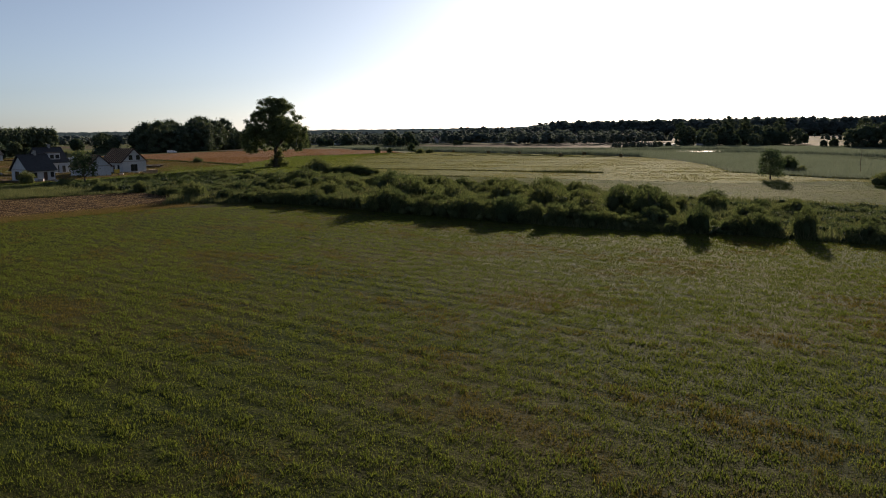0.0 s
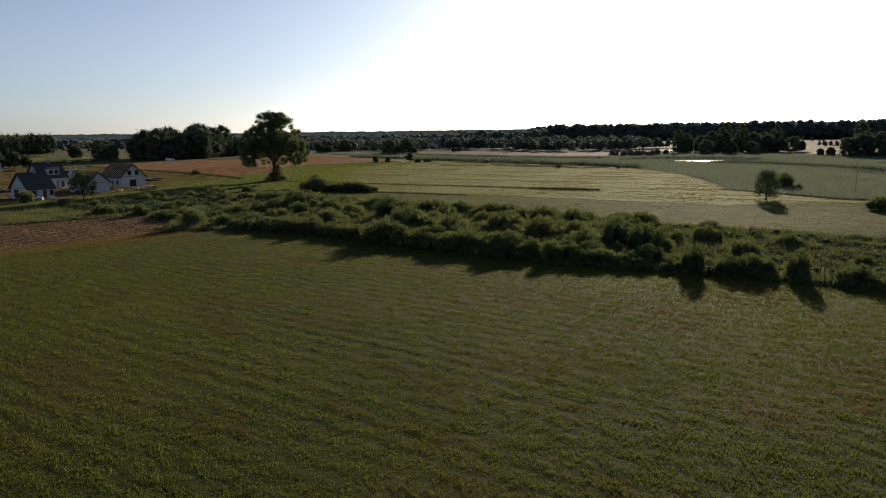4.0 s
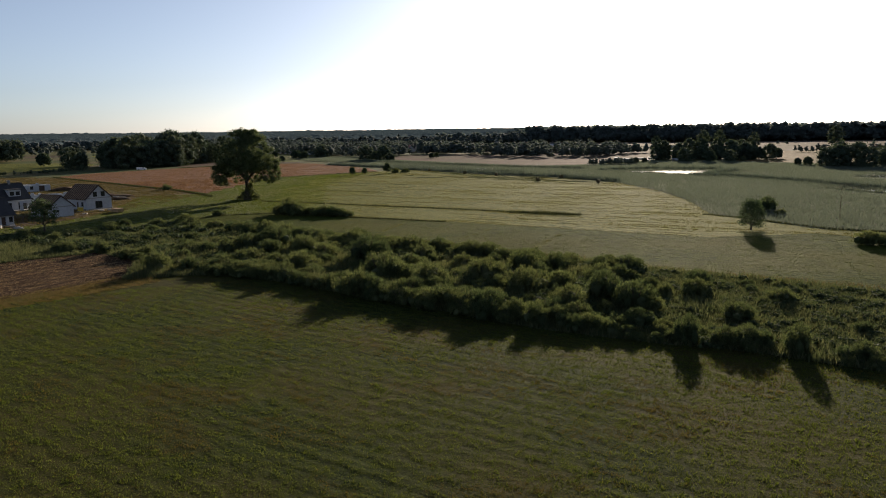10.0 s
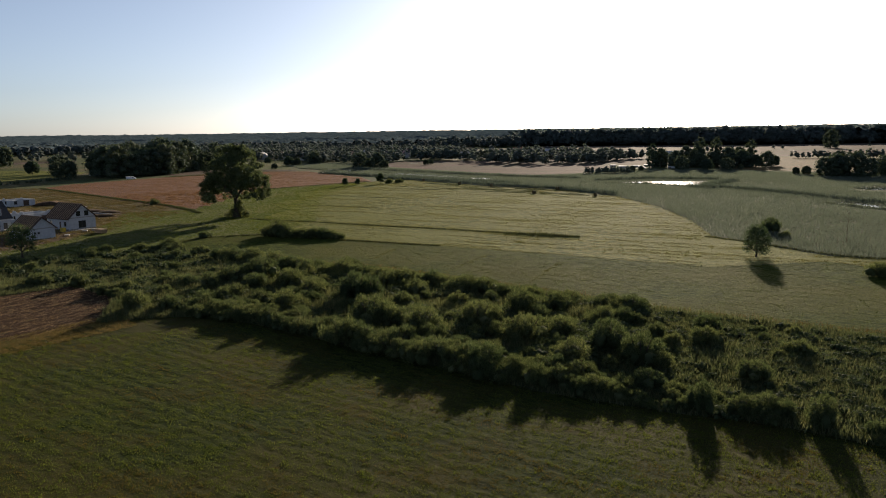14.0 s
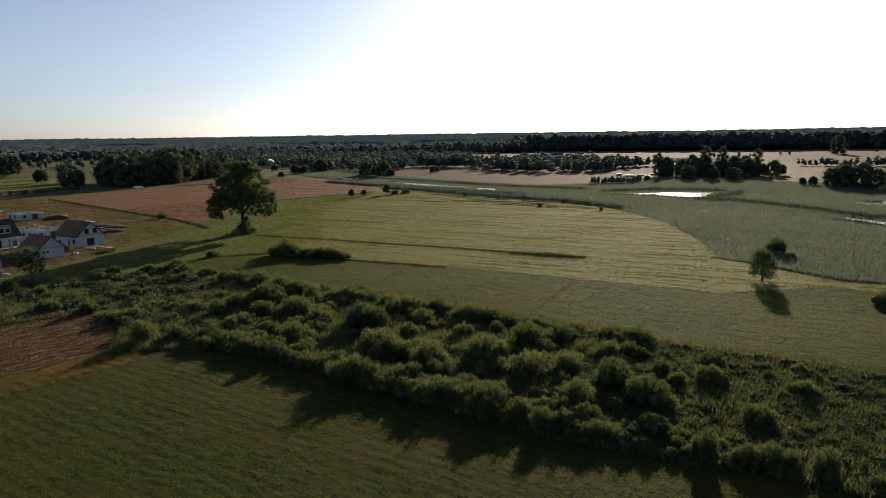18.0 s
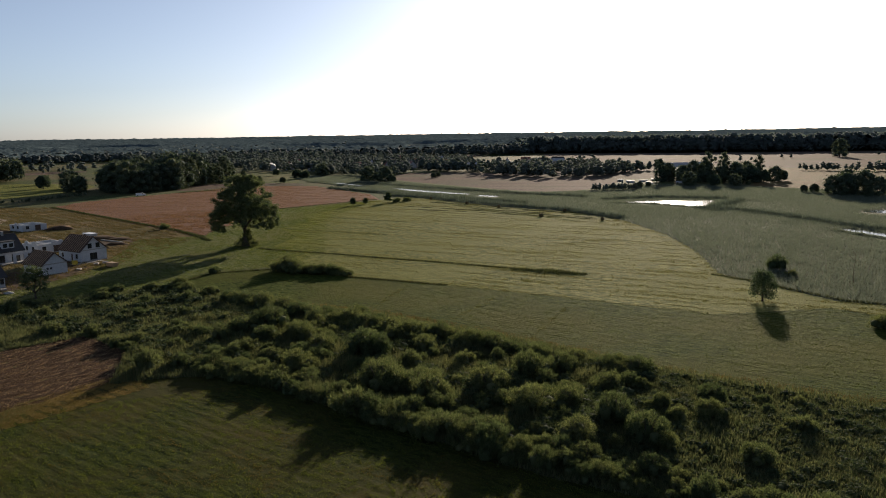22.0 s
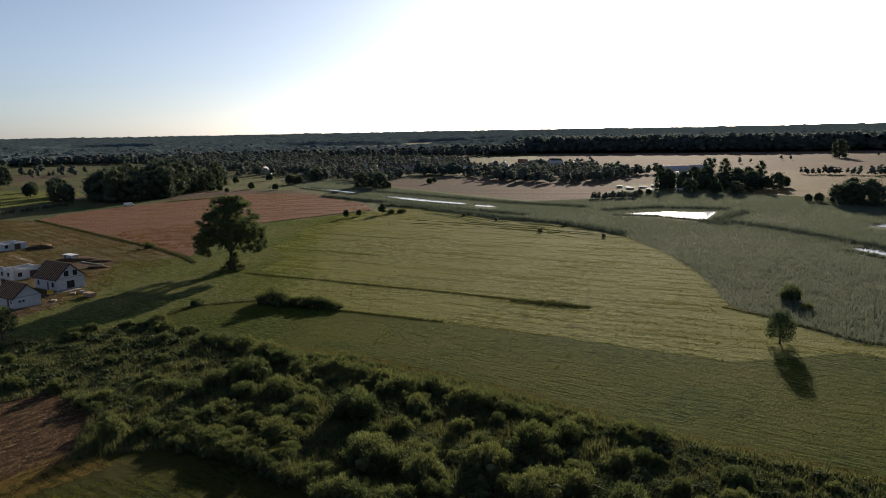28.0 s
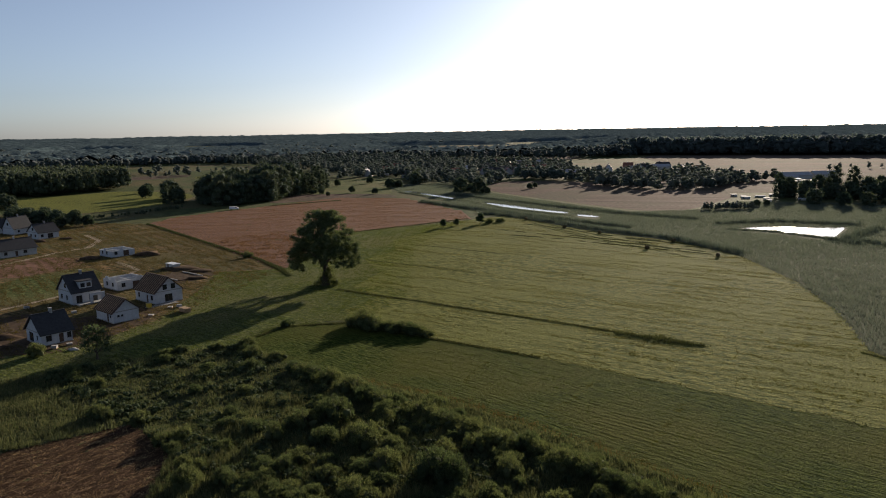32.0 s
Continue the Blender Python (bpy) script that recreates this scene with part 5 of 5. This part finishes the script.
def house(label, x, y, turn, L, W, eave, ridge, roof=None, wallm=None, front=(), gable0=(), back=(), gable1=(), top0=(), rafters=0, chimney=True, over=0.5, gables=True, name="house"):
    """Local x runs along the eaves, y along the gables; the corner (0, 0) stands at x, y."""
    ob = tagged(new(name), label, "house")
    ob.matrix_basis = pose(x, y, 0, 0, 0, turn)
    wallm = wallm or M_BLOCK
    T = 0.3
    sides = ((L, front, pose(0, 0, 0)), (W - 2 * T, gable1, pose(L, T, 0, 0, 0, 90)), (L, back, pose(L, W, 0, 0, 0, 180)), (W - 2 * T, gable0, pose(0, W - T, 0, 0, 0, -90)))
    for ln, holes, m in sides:
        put(part("wall", wall_bm(ln, eave, T, holes), ob, wallm), m)
        window(ob, holes, m)
    part("foundation", boxed(-0.12, -0.12, -0.2, L + 0.12, W + 0.12, 0.16), ob, M_CONC)
    if gables:
        for gx in (0, L - T):
            bm = bmesh.new()
            a = [bm.verts.new((gx, p, z)) for p, z in ((0, eave), (W, eave), (W / 2, ridge))]
            b = [bm.verts.new((gx + T, p, z)) for p, z in ((0, eave), (W, eave), (W / 2, ridge))]
            bm.faces.new(a[::-1])
            bm.faces.new(b)
            for i in range(3):
                bm.faces.new((a[i], a[(i + 1) % 3], b[(i + 1) % 3], b[i]))
            gm = part("gable", bm, ob, wallm)
            part("ring_beam", boxed(gx - 0.02 if gx == 0 else gx + T, 0.02, eave - 0.12, gx if gx == 0 else gx + T + 0.02, W - 0.02, eave + 0.14), gm, M_CONC)
            for p0, p1, z0, z1 in top0:
                wx = gx - 0.03 if gx == 0 else gx + T + 0.003
                wo = part("gable_window", boxed(wx, p0, z0, wx + 0.027, p1, z1), gm, M_GLASS)
    if roof:
        sl = (ridge - eave) / (W / 2)
        for sgn in (0, 1):
            bm = bmesh.new()
            ye, yr = (-over, W / 2) if sgn == 0 else (W + over, W / 2)
            ze, zr = eave - over * sl + 0.05, ridge + 0.05
            pr = [(-over, ye, ze), (L + over, ye, ze), (L + over, yr, zr), (-over, yr, zr)]
            lo = [bm.verts.new(p) for p in pr]
            hi = [bm.verts.new((p[0], p[1], p[2] + 0.16)) for p in pr]
            for f in ((lo[0], lo[3], lo[2], lo[1]), (hi[0], hi[1], hi[2], hi[3]), *[(lo[i], lo[(i + 1) % 4], hi[(i + 1) % 4], hi[i]) for i in range(4)]):
                bm.faces.new(f)
            bmesh.ops.recalc_face_normals(bm, faces=bm.faces)
            rs = part("roof_slope", bm, ob, roof)
            for k in range(rafters):
                xr = L * (k + 0.5) / rafters
                bm = bmesh.new()
                lo = [bm.verts.new((xx, yy, zz)) for xx, yy, zz in ((xr - 0.1, ye, ze + 0.165), (xr + 0.1, ye, ze + 0.165), (xr + 0.1, yr, zr + 0.165), (xr - 0.1, yr, zr + 0.165))]
                hi = [bm.verts.new((v.co.x, v.co.y, v.co.z + 0.07)) for v in lo]
                for f in ((hi[0], hi[1], hi[2], hi[3]), *[(lo[i], lo[(i + 1) % 4], hi[(i + 1) % 4], hi[i]) for i in range(4)]):
                    bm.faces.new(f)
                bmesh.ops.recalc_face_normals(bm, faces=bm.faces)
                part("batten", bm, rs, M_TIMBER, "pale timber batten")
        part("ridge_cap", boxed(-over, W / 2 - 0.14, ridge + 0.17, L + over, W / 2 + 0.14, ridge + 0.29), ob, roof)
    if chimney and roof:
        ch = part("chimney", boxed(L * 0.55, W / 2 - 0.35, ridge - 0.4, L * 0.55 + 0.6, W / 2 + 0.35, ridge + 1.0), ob, M_CONC)
        part("cap", boxed(L * 0.55 - 0.06, W / 2 - 0.41, ridge + 1.003, L * 0.55 + 0.66, W / 2 + 0.41, ridge + 1.1), ch, M_CONC)
    return ob


EA, EB = -35.0, 55.0        # the two ways the eaves of the nearer houses run


def from_corner(cx, cy, L):
    """The start of an eave of length L that ends in the corner (cx, cy)."""
    return cx - L * math.cos(radians(EA)), cy - L * math.sin(radians(EA))


house("white block house under construction with brown boarded roof and battens", *from_corner(-94.4, 216.7, 11), EA, 11, 7.8, 3.2, 6.7, M_ROOFB, None,
      ((1.4, 2.4, 0.9, 2.2), (6.0, 7.0, 0, 2.1), (8.3, 9.5, 0.9, 2.2)), (), (), ((2.4, 4.6, 0.3, 2.3),), ((2.2, 3.4, 3.6, 5.0), (4.6, 5.8, 3.6, 5.0)), 11, False)
house("low white garage house with half-boarded brown roof", *from_corner(-95.0, 197.0, 9), EA, 9, 6.4, 2.7, 5.4, M_ROOFB, None,
      ((5.5, 6.6, 0, 2.1), (7.0, 7.8, 1.2, 1.9)), (), (), ((0.7, 1.3, 1.4, 1.9), (1.6, 2.2, 1.4, 1.9)), (), 10, False)
house("white house with dark tiled roof on bare soil", -100.4, 178.0, EB, 6.4, 8.4, 2.7, 6.2, M_ROOFD, None,
      ((0.9, 2.1, 0.8, 2.1), (3.6, 4.6, 0, 2.1), (5.3, 6.2, 0.8, 2.1)), ((1.2, 3.6, 0.2, 2.3), (5.2, 6.0, 0.9, 2.0)))
big = house("large white house with dark roof and a dormer", -117.2, 215.6, EB, 7.6, 9, 3.4, 7.4, M_ROOFD, None,
      ((1.0, 2.6, 0.2, 2.3), (4.4, 6.7, 0.2, 2.3)), ((1.2, 2.4, 0.9, 2.2), (4.5, 5.6, 0.9, 2.2)), (), (), ((3.6, 4.6, 4.2, 5.4),))
dm = part("dormer", box(bmesh.new(), 2.2, 0.5, 3.6, 5.6, 3.6, 5.9), big, M_BLOCK)
part("dormer_roof", boxed(1.9, 0.2, 5.903, 5.9, 4.2, 6.1), dm, M_ROOFD)
for wx in (2.6, 4.2):
    part("dormer_window", boxed(wx, 0.46, 4.3, wx + 1.1, 0.497, 5.4), dm, M_GLASS)
part("terrace", boxed(0.5, -2.6, -0.1, 7.4, -0.13, 0.25), big, M_CONC)
part("terrace_wing", wall_bm(4.0, 2.9, 0.3, ((0.8, 3.0, 0.0, 2.2),)), big, M_BLOCK).matrix_basis = pose(3.6, -2.5, 0)


def shell_house(label, x, y, turn, L, W, h, peaks, inner):
    """Unroofed block walls, with stepped gable tops and inner walls."""
    ob = house(label, x, y, turn, L, W, h, h + 1, None, None, ((1.2, 2.4, 0.9, 2.1), (4.6, 6.8, 0, 2.2)), ((1.5, 2.7, 0.9, 2.1), (5.0, 6.2, 0.9, 2.1)), (), ((1.5, 2.5, 0.9, 2.1),), gables=False)
    for px, py, w_, dx in peaks:
        bm = bmesh.new()
        for k in range(3):
            half = w_ / 2 * (1 - k / 4)
            if dx:
                box(bm, px - half, py, h + 0.28 * k + 0.003 - (0.01 if k else 0), px + half, py + 0.3, h + 0.28 * (k + 1))
            else:
                box(bm, px, py - half, h + 0.28 * k + 0.003 - (0.01 if k else 0), px + 0.3, py + half, h + 0.28 * (k + 1))
        part("gable_stub", bm, ob, M_BLOCK)
    for x0, y0, x1, y1 in inner:
        part("inner_wall", boxed(x0, y0, 0.17, x1, y1, h - 0.2), ob, M_BLOCK)
    return ob


shell_house("unroofed white block shell with stepped gable tops", -114.4, 233.1, EB, 9, 9, 2.8, ((0, 2.4, 2.6, 0), (0, 6.6, 2.6, 0), (7.0, 0, 2.0, 1)), ((4, 0.31, 4.2, 8.6), (4.21, 4.5, 8.6, 4.7)))
shell_house("unroofed white block walls of a new house", -148.8, 289.4, EB, 9, 9.5, 2.4, ((4.0, 0, 1.6, 1), (0, 5.0, 1.4, 0)), ((3, 0.31, 3.2, 9.1), (6.5, 0.31, 6.7, 6.0), (3.21, 5.0, 6.4, 5.2)))
house("finished bungalow with dark roof and pale walls", -192.0, 287.0, 60, 14, 10, 2.8, 6.2, M_ROOFD, M_GREYW, ((2, 3.2, 0.9, 2.1), (6, 7, 0, 2.1), (9, 10.4, 0.9, 2.1)), ((2, 3.5, 0.9, 2.1),))
house("white house with dark roof behind a yard of rubble", -209.9, 336.4, 60, 9, 10, 3.0, 6.4, M_ROOFD, None, ((1, 2.2, 0.9, 2.1), (4, 6.4, 0.2, 2.3)), ((2, 3.4, 0.9, 2.1), (6, 7.4, 0.9, 2.1)), top0=((4.3, 5.7, 3.6, 4.9),))
house("long low farm building with dark roof", -262, 352, 15, 30, 9, 3.0, 6.5, M_ROOFD, M_GREYW, ((4, 5, 0.9, 2.0), (12, 13, 0.9, 2.0), (20, 21, 0.9, 2.0)), chimney=False)
house("old house with steep dark gable roof", -233, 352, 70, 9, 8, 3.0, 8.0, M_ROOFD, M_BLOCK, ((2, 3, 0.9, 2.0),), top0=((3.4, 4.6, 4.2, 5.4),))


def heap(label, x, y, rx, ry, h, mat, seed, name="soil_mound", category="mound"):
    r = np.random.default_rng(seed)
    v, f = ICO2
    w_ = v.copy()
    w_[:, 2] = np.maximum(w_[:, 2], 0)
    w_ = w_ * (1 + 0.14 * r.normal(size=(len(v), 1))) * np.array((rx, ry, h)) + np.array((x, y, -0.03))
    return tagged(new(name, np_mesh(name, w_, f, mat, True)), label, category)


for i, (x, y, a, b, h, m) in enumerate(((-112, 268, 7, 4, 0.8, M_SOIL), (-99, 252, 3, 2.5, 0.7, M_SOIL), (-103, 264, 4, 3, 0.6, M_SOIL), (-138, 296, 5, 3, 1.5, M_SOIL), (-156, 287, 4, 2.5, 1.0, M_SOIL), (-205, 330, 3, 2, 1.0, M_SOIL), (-198, 338, 3, 2, 0.9, M_SOIL), (-92, 176, 1.2, 0.8, 0.5, M_CONC), (-110, 176, 3.0, 1.6, 0.7, M_SOIL), (-114, 184, 4.0, 2.0, 0.8, M_SOIL))):
    heap("bare heap of dug soil on the building plot" if m is M_SOIL else "small heap of pale rubble by the house", x, y, a, b, h, m, i)
slab = tagged(new("foundation_slab"), "new concrete foundation slab with a low edge", "foundation")
slab.matrix_basis = pose(-113, 254, 0, 0, 0, EA)
part("slab", boxed(0, 0, -0.1, 12, 9, 0.22), slab, M_SOIL, "raw slab strewn with soil")
part("kerb", boxed(0, 0, 0.223, 12, 0.3, 0.5), slab, M_CONC)
part("kerb", boxed(0, 8.7, 0.223, 12, 9, 0.5), slab, M_CONC)
hut = tagged(new("site_hut"), "low white site hut with a flat metal roof", "hut")
hut.matrix_basis = pose(-118, 270, 0, 0, 0, EA)
part("body", boxed(0, 0, 0, 5, 2.4, 1.5), hut, M_GREYW)
part("roof", boxed(-0.2, -0.2, 1.503, 5.2, 2.6, 1.62), hut, M_WHITEP)
part("door", boxed(1.0, -0.04, 0.05, 1.9, -0.003, 1.42), hut, M_DOOR)
tub = tagged(new("plastic_crate"), "yellow plastic crate beside the house wall", "crate")
tub.matrix_basis = pose(-95.5, 213.5, 0, 0, 0, EA)
part("body", boxed(0, 0, 0, 1.2, 1.0, 1.0), tub, M_YELLOW)
part("rim", boxed(-0.05, -0.05, 1.003, 1.25, 1.05, 1.1), tub, M_YELLOW)
pave = tagged(new("paving"), "pale concrete strip by the house door", "paving", kind="structure")
pave.matrix_basis = pose(-96.0, 213.8, 0, 0, 0, EB)
part("strip", boxed(0, -2.0, -0.05, 8.5, -0.2, 0.05), pave, M_CONC)


def van(label, x, y, turn):
    ob = tagged(new("van"), label, "van")
    ob.matrix_basis = pose(x, y, 0, 0, 0, turn)
    bm = bmesh.new()
    prof = [(0, 0.45), (5.6, 0.45), (5.6, 1.1), (4.9, 1.2), (4.3, 1.85), (0, 1.9)]
    a = [bm.verts.new((p, 0, z)) for p, z in prof]
    b = [bm.verts.new((p, 2.0, z)) for p, z in prof]
    bm.faces.new(a)
    bm.faces.new(b[::-1])
    for i in range(6):
        bm.faces.new((a[i], b[i], b[(i + 1) % 6], a[(i + 1) % 6]))
    bmesh.ops.recalc_face_normals(bm, faces=bm.faces)
    part("body", bm, ob, M_WHITEP)
    for wx in (1.0, 4.6):
        for wy in (-0.02, 1.82):
            bm = bmesh.new()
            bmesh.ops.create_cone(bm, cap_ends=True, segments=14, radius1=0.35, radius2=0.35, depth=0.2, matrix=Matrix.Translation((wx, wy + 0.1, 0.35)) @ Matrix.Rotation(radians(90), 4, "X"))
            part("wheel", bm, ob, M_FRAME)
    part("side_window", boxed(3.4, -0.012, 1.2, 4.2, -0.003, 1.7), ob, M_GLASS)
    return ob


van("white van parked at the edge of the stubble field", -170, 455, 20)


def bale(x, y, turn):
    ob = tagged(new("hay_bale"), "round dark hay bale on the mown meadow", "hay bale", "bales on the meadow")
    bm = bmesh.new()
    bmesh.ops.create_cone(bm, cap_ends=True, segments=18, radius1=0.72, radius2=0.72, depth=1.25, matrix=Matrix.Rotation(radians(90), 4, "X"))
    bmesh.ops.bevel(bm, geom=[e for e in bm.edges if len(e.link_faces) == 2 and e.calc_face_angle(0) > 1], offset=0.08, segments=2, affect="EDGES")
    part("roll", bm, ob, M_BALE)
    ob.matrix_basis = pose(x, y, 0.71, 0, 0, turn)


for i, (x, y) in enumerate(((5.5, 397), (22.5, 367.5), (36, 348.5), (49, 308), (70, 291), (62, 325))):
    bale(x, y, 40 * i)

# raked rows of old hay in the far corner of the meadow
rh = np.random.default_rng(61)
for rake in ([(5, 382), (38, 350)], [(-6, 362), (35, 329), (70, 300)], [(36, 346), (66, 321)], [(23, 344), (69, 310)], [(26, 327.5), (69, 296)], [(-1, 345), (24, 331)], [(45, 335), (65, 320)]):
    rp = line_pts(rake, 30, 0.13, rh)
    rp = rp[wobble(rp[:, 0] * 0.5, rp[:, 1] * 0.5, 0.9, 1.0) > -0.45]
    stuff("hay_row", blades("hay_row", rp, rh.uniform(0.10, 0.34, len(rp)), 0.16, L_DITCH, 3, 0.8, 0.12, rh), "raked row of old brown hay on the mown meadow", "hay")

for nm, pts, wd in (("track_plots", [(-184, 262), (-180, 285), (-178, 301), (-173, 314), (-180, 334), (-196, 350)], 1.2), ("track_houses", [(-140, 196), (-132, 214), (-128, 225), (-124, 250), (-126, 266), (-142, 281)], 0.9)):
    P_ = np.array(pts, float)
    tn = np.gradient(P_, axis=0)
    nr = np.column_stack([-tn[:, 1], tn[:, 0]]) / np.linalg.norm(tn, axis=1)[:, None]
    sheet(nm, [tuple(p) for p in P_ + nr * wd] + [tuple(p) for p in (P_ - nr * wd)[::-1]], -0.012, M_SAND, "pale sandy track worn through dry grass", "track")
sheet("yard", rounded([(-112, 172), (-92, 172), (-88, 196), (-90, 214), (-100, 212), (-108, 200), (-124, 208), (-130, 196)], 2), -0.014, M_SOIL, "bare trampled soil round the new houses", "yard")
sheet("yard_slab", rounded([(-116, 248), (-100, 243), (-94, 262), (-112, 274)], 2), -0.013, M_SOIL, "bare dug soil round the foundation", "yard")

def block_stack(x, y, turn, rows_up):
    """Building blocks in courses on a wooden pallet."""
    ob = tagged(new("block_stack"), "low stack of grey building blocks on a wooden pallet", "building blocks", "block stacks on the plots")
    ob.matrix_basis = pose(x, y, 0, 0, 0, turn)
    part("pallet", boxed(0, 0, 0, 1.2, 1.0, 0.14), ob, M_TIMBER)
    for c in range(rows_up):
        for k in range(2):
            part("block", boxed(0.02 + 0.59 * k, 0.03 + 0.02 * (c % 2), 0.143 + 0.25 * c, 0.59 + 0.59 * k, 0.95 + 0.02 * (c % 2), 0.39 + 0.25 * c), ob, M_CONC)


for (x, y), turn, up_ in zip([(-97.4, 176.3), (-95.4, 178.9), (-127.4, 210.5), (-87.5, 214.1), (-89.3, 212.8), (-111.4, 206.1), (-90.3, 204.5)], (10, 35, 60, -20, 15, 48, 5), (2, 1, 2, 2, 1, 2, 1)):
    block_stack(x, y, turn, up_)

def timber_stack(x, y, turn):
    """Sawn boards laid in layers on bearers."""
    ob = tagged(new("timber_stack"), "stack of fresh sawn boards beside the new house", "timber")
    ob.matrix_basis = pose(x, y, 0, 0, 0, turn)
    for k in range(3):
        part("bearer", boxed(0.3 + 1.1 * k, 0, -0.02, 0.42 + 1.1 * k, 1.7, 0.10), ob, M_DOOR)
    rs = random.Random(4)
    for c in range(6):
        for k in range(5):
            q_ = rs.uniform(-0.08, 0.08)
            part("board", boxed(q_, 0.02 + 0.34 * k, 0.103 + 0.17 * c, 3.1 + q_, 0.32 + 0.34 * k, 0.26 + 0.17 * c), ob, M_TIMBER)


timber_stack(-84.6, 209.5, EA)

# ---- village and farms beyond the river ----
rv = random.Random(9)
for i in range(44):
    x, y = rv.uniform(-170, 60), rv.uniform(650, 980)
    if i > 32:
        x, y = rv.uniform(90, 180), rv.uniform(700, 850)
    if y < 740:
        y += 110
    house(rv.choice(("small village house among trees", "pale village house with a pitched roof", "village house half hidden by trees")), x, y, rv.uniform(0, 180), rv.uniform(9, 13), rv.uniform(7, 9), 3.2, rv.uniform(6.2, 7.6), rv.choice((M_ROOFD, M_ROOFD, M_METAL, M_ROOFD, M_ROOFR)), rv.choice((M_GREYW, M_GREYW, M_BLOCK)), ((2, 3, 0.9, 2.1), (5, 6, 0.9, 2.1)), name="village_house")
for x, y, t, L, W in ((40, 745, 8, 30, 10), (215, 660, 10, 26, 10), (246, 672, 12, 20, 9), (210, 640, 5, 12, 8), (140, 820, 20, 22, 10)):
    house("long farm building with a pale sheet metal roof", x, y, t, L, W, 3.2, 5.4, M_METAL, M_GREYW, ((2, 4, 0, 2.4), (7, 8, 1.2, 2.0)), chimney=False, name="farm_building")


def shed(x, y, t, L, W, h):
    ob = tagged(new("shed"), "low shed with a shining tilted metal roof", "shed", "sheds by the marsh")
    ob.matrix_basis = pose(x, y, 0, 0, 0, t)
    part("wall", boxed(0, 0, 0, L, W, h), ob, M_GREYW)
    bm = boxed(-0.2, -0.2, h + 0.003, L + 0.2, W + 0.2, h + 0.1)
    for v in bm.verts:
        if v.co.y > W / 2:
            v.co.z += 0.3
    part("roof", bm, ob, M_METAL)
    part("door", boxed(0.5, -0.03, 0.05, 1.5, -0.003, h - 0.2), ob, M_DOOR)


for i in range(9):
    shed(rv.uniform(132, 172), rv.uniform(478, 515), rv.uniform(-20, 20), rv.uniform(2.5, 6.0), rv.uniform(1.6, 2.6), rv.uniform(0.8, 1.2))
for i in range(5):
    shed(rv.uniform(195, 225), rv.uniform(600, 640), rv.uniform(-20, 20), rv.uniform(4, 8), rv.uniform(3, 4), 2.4)
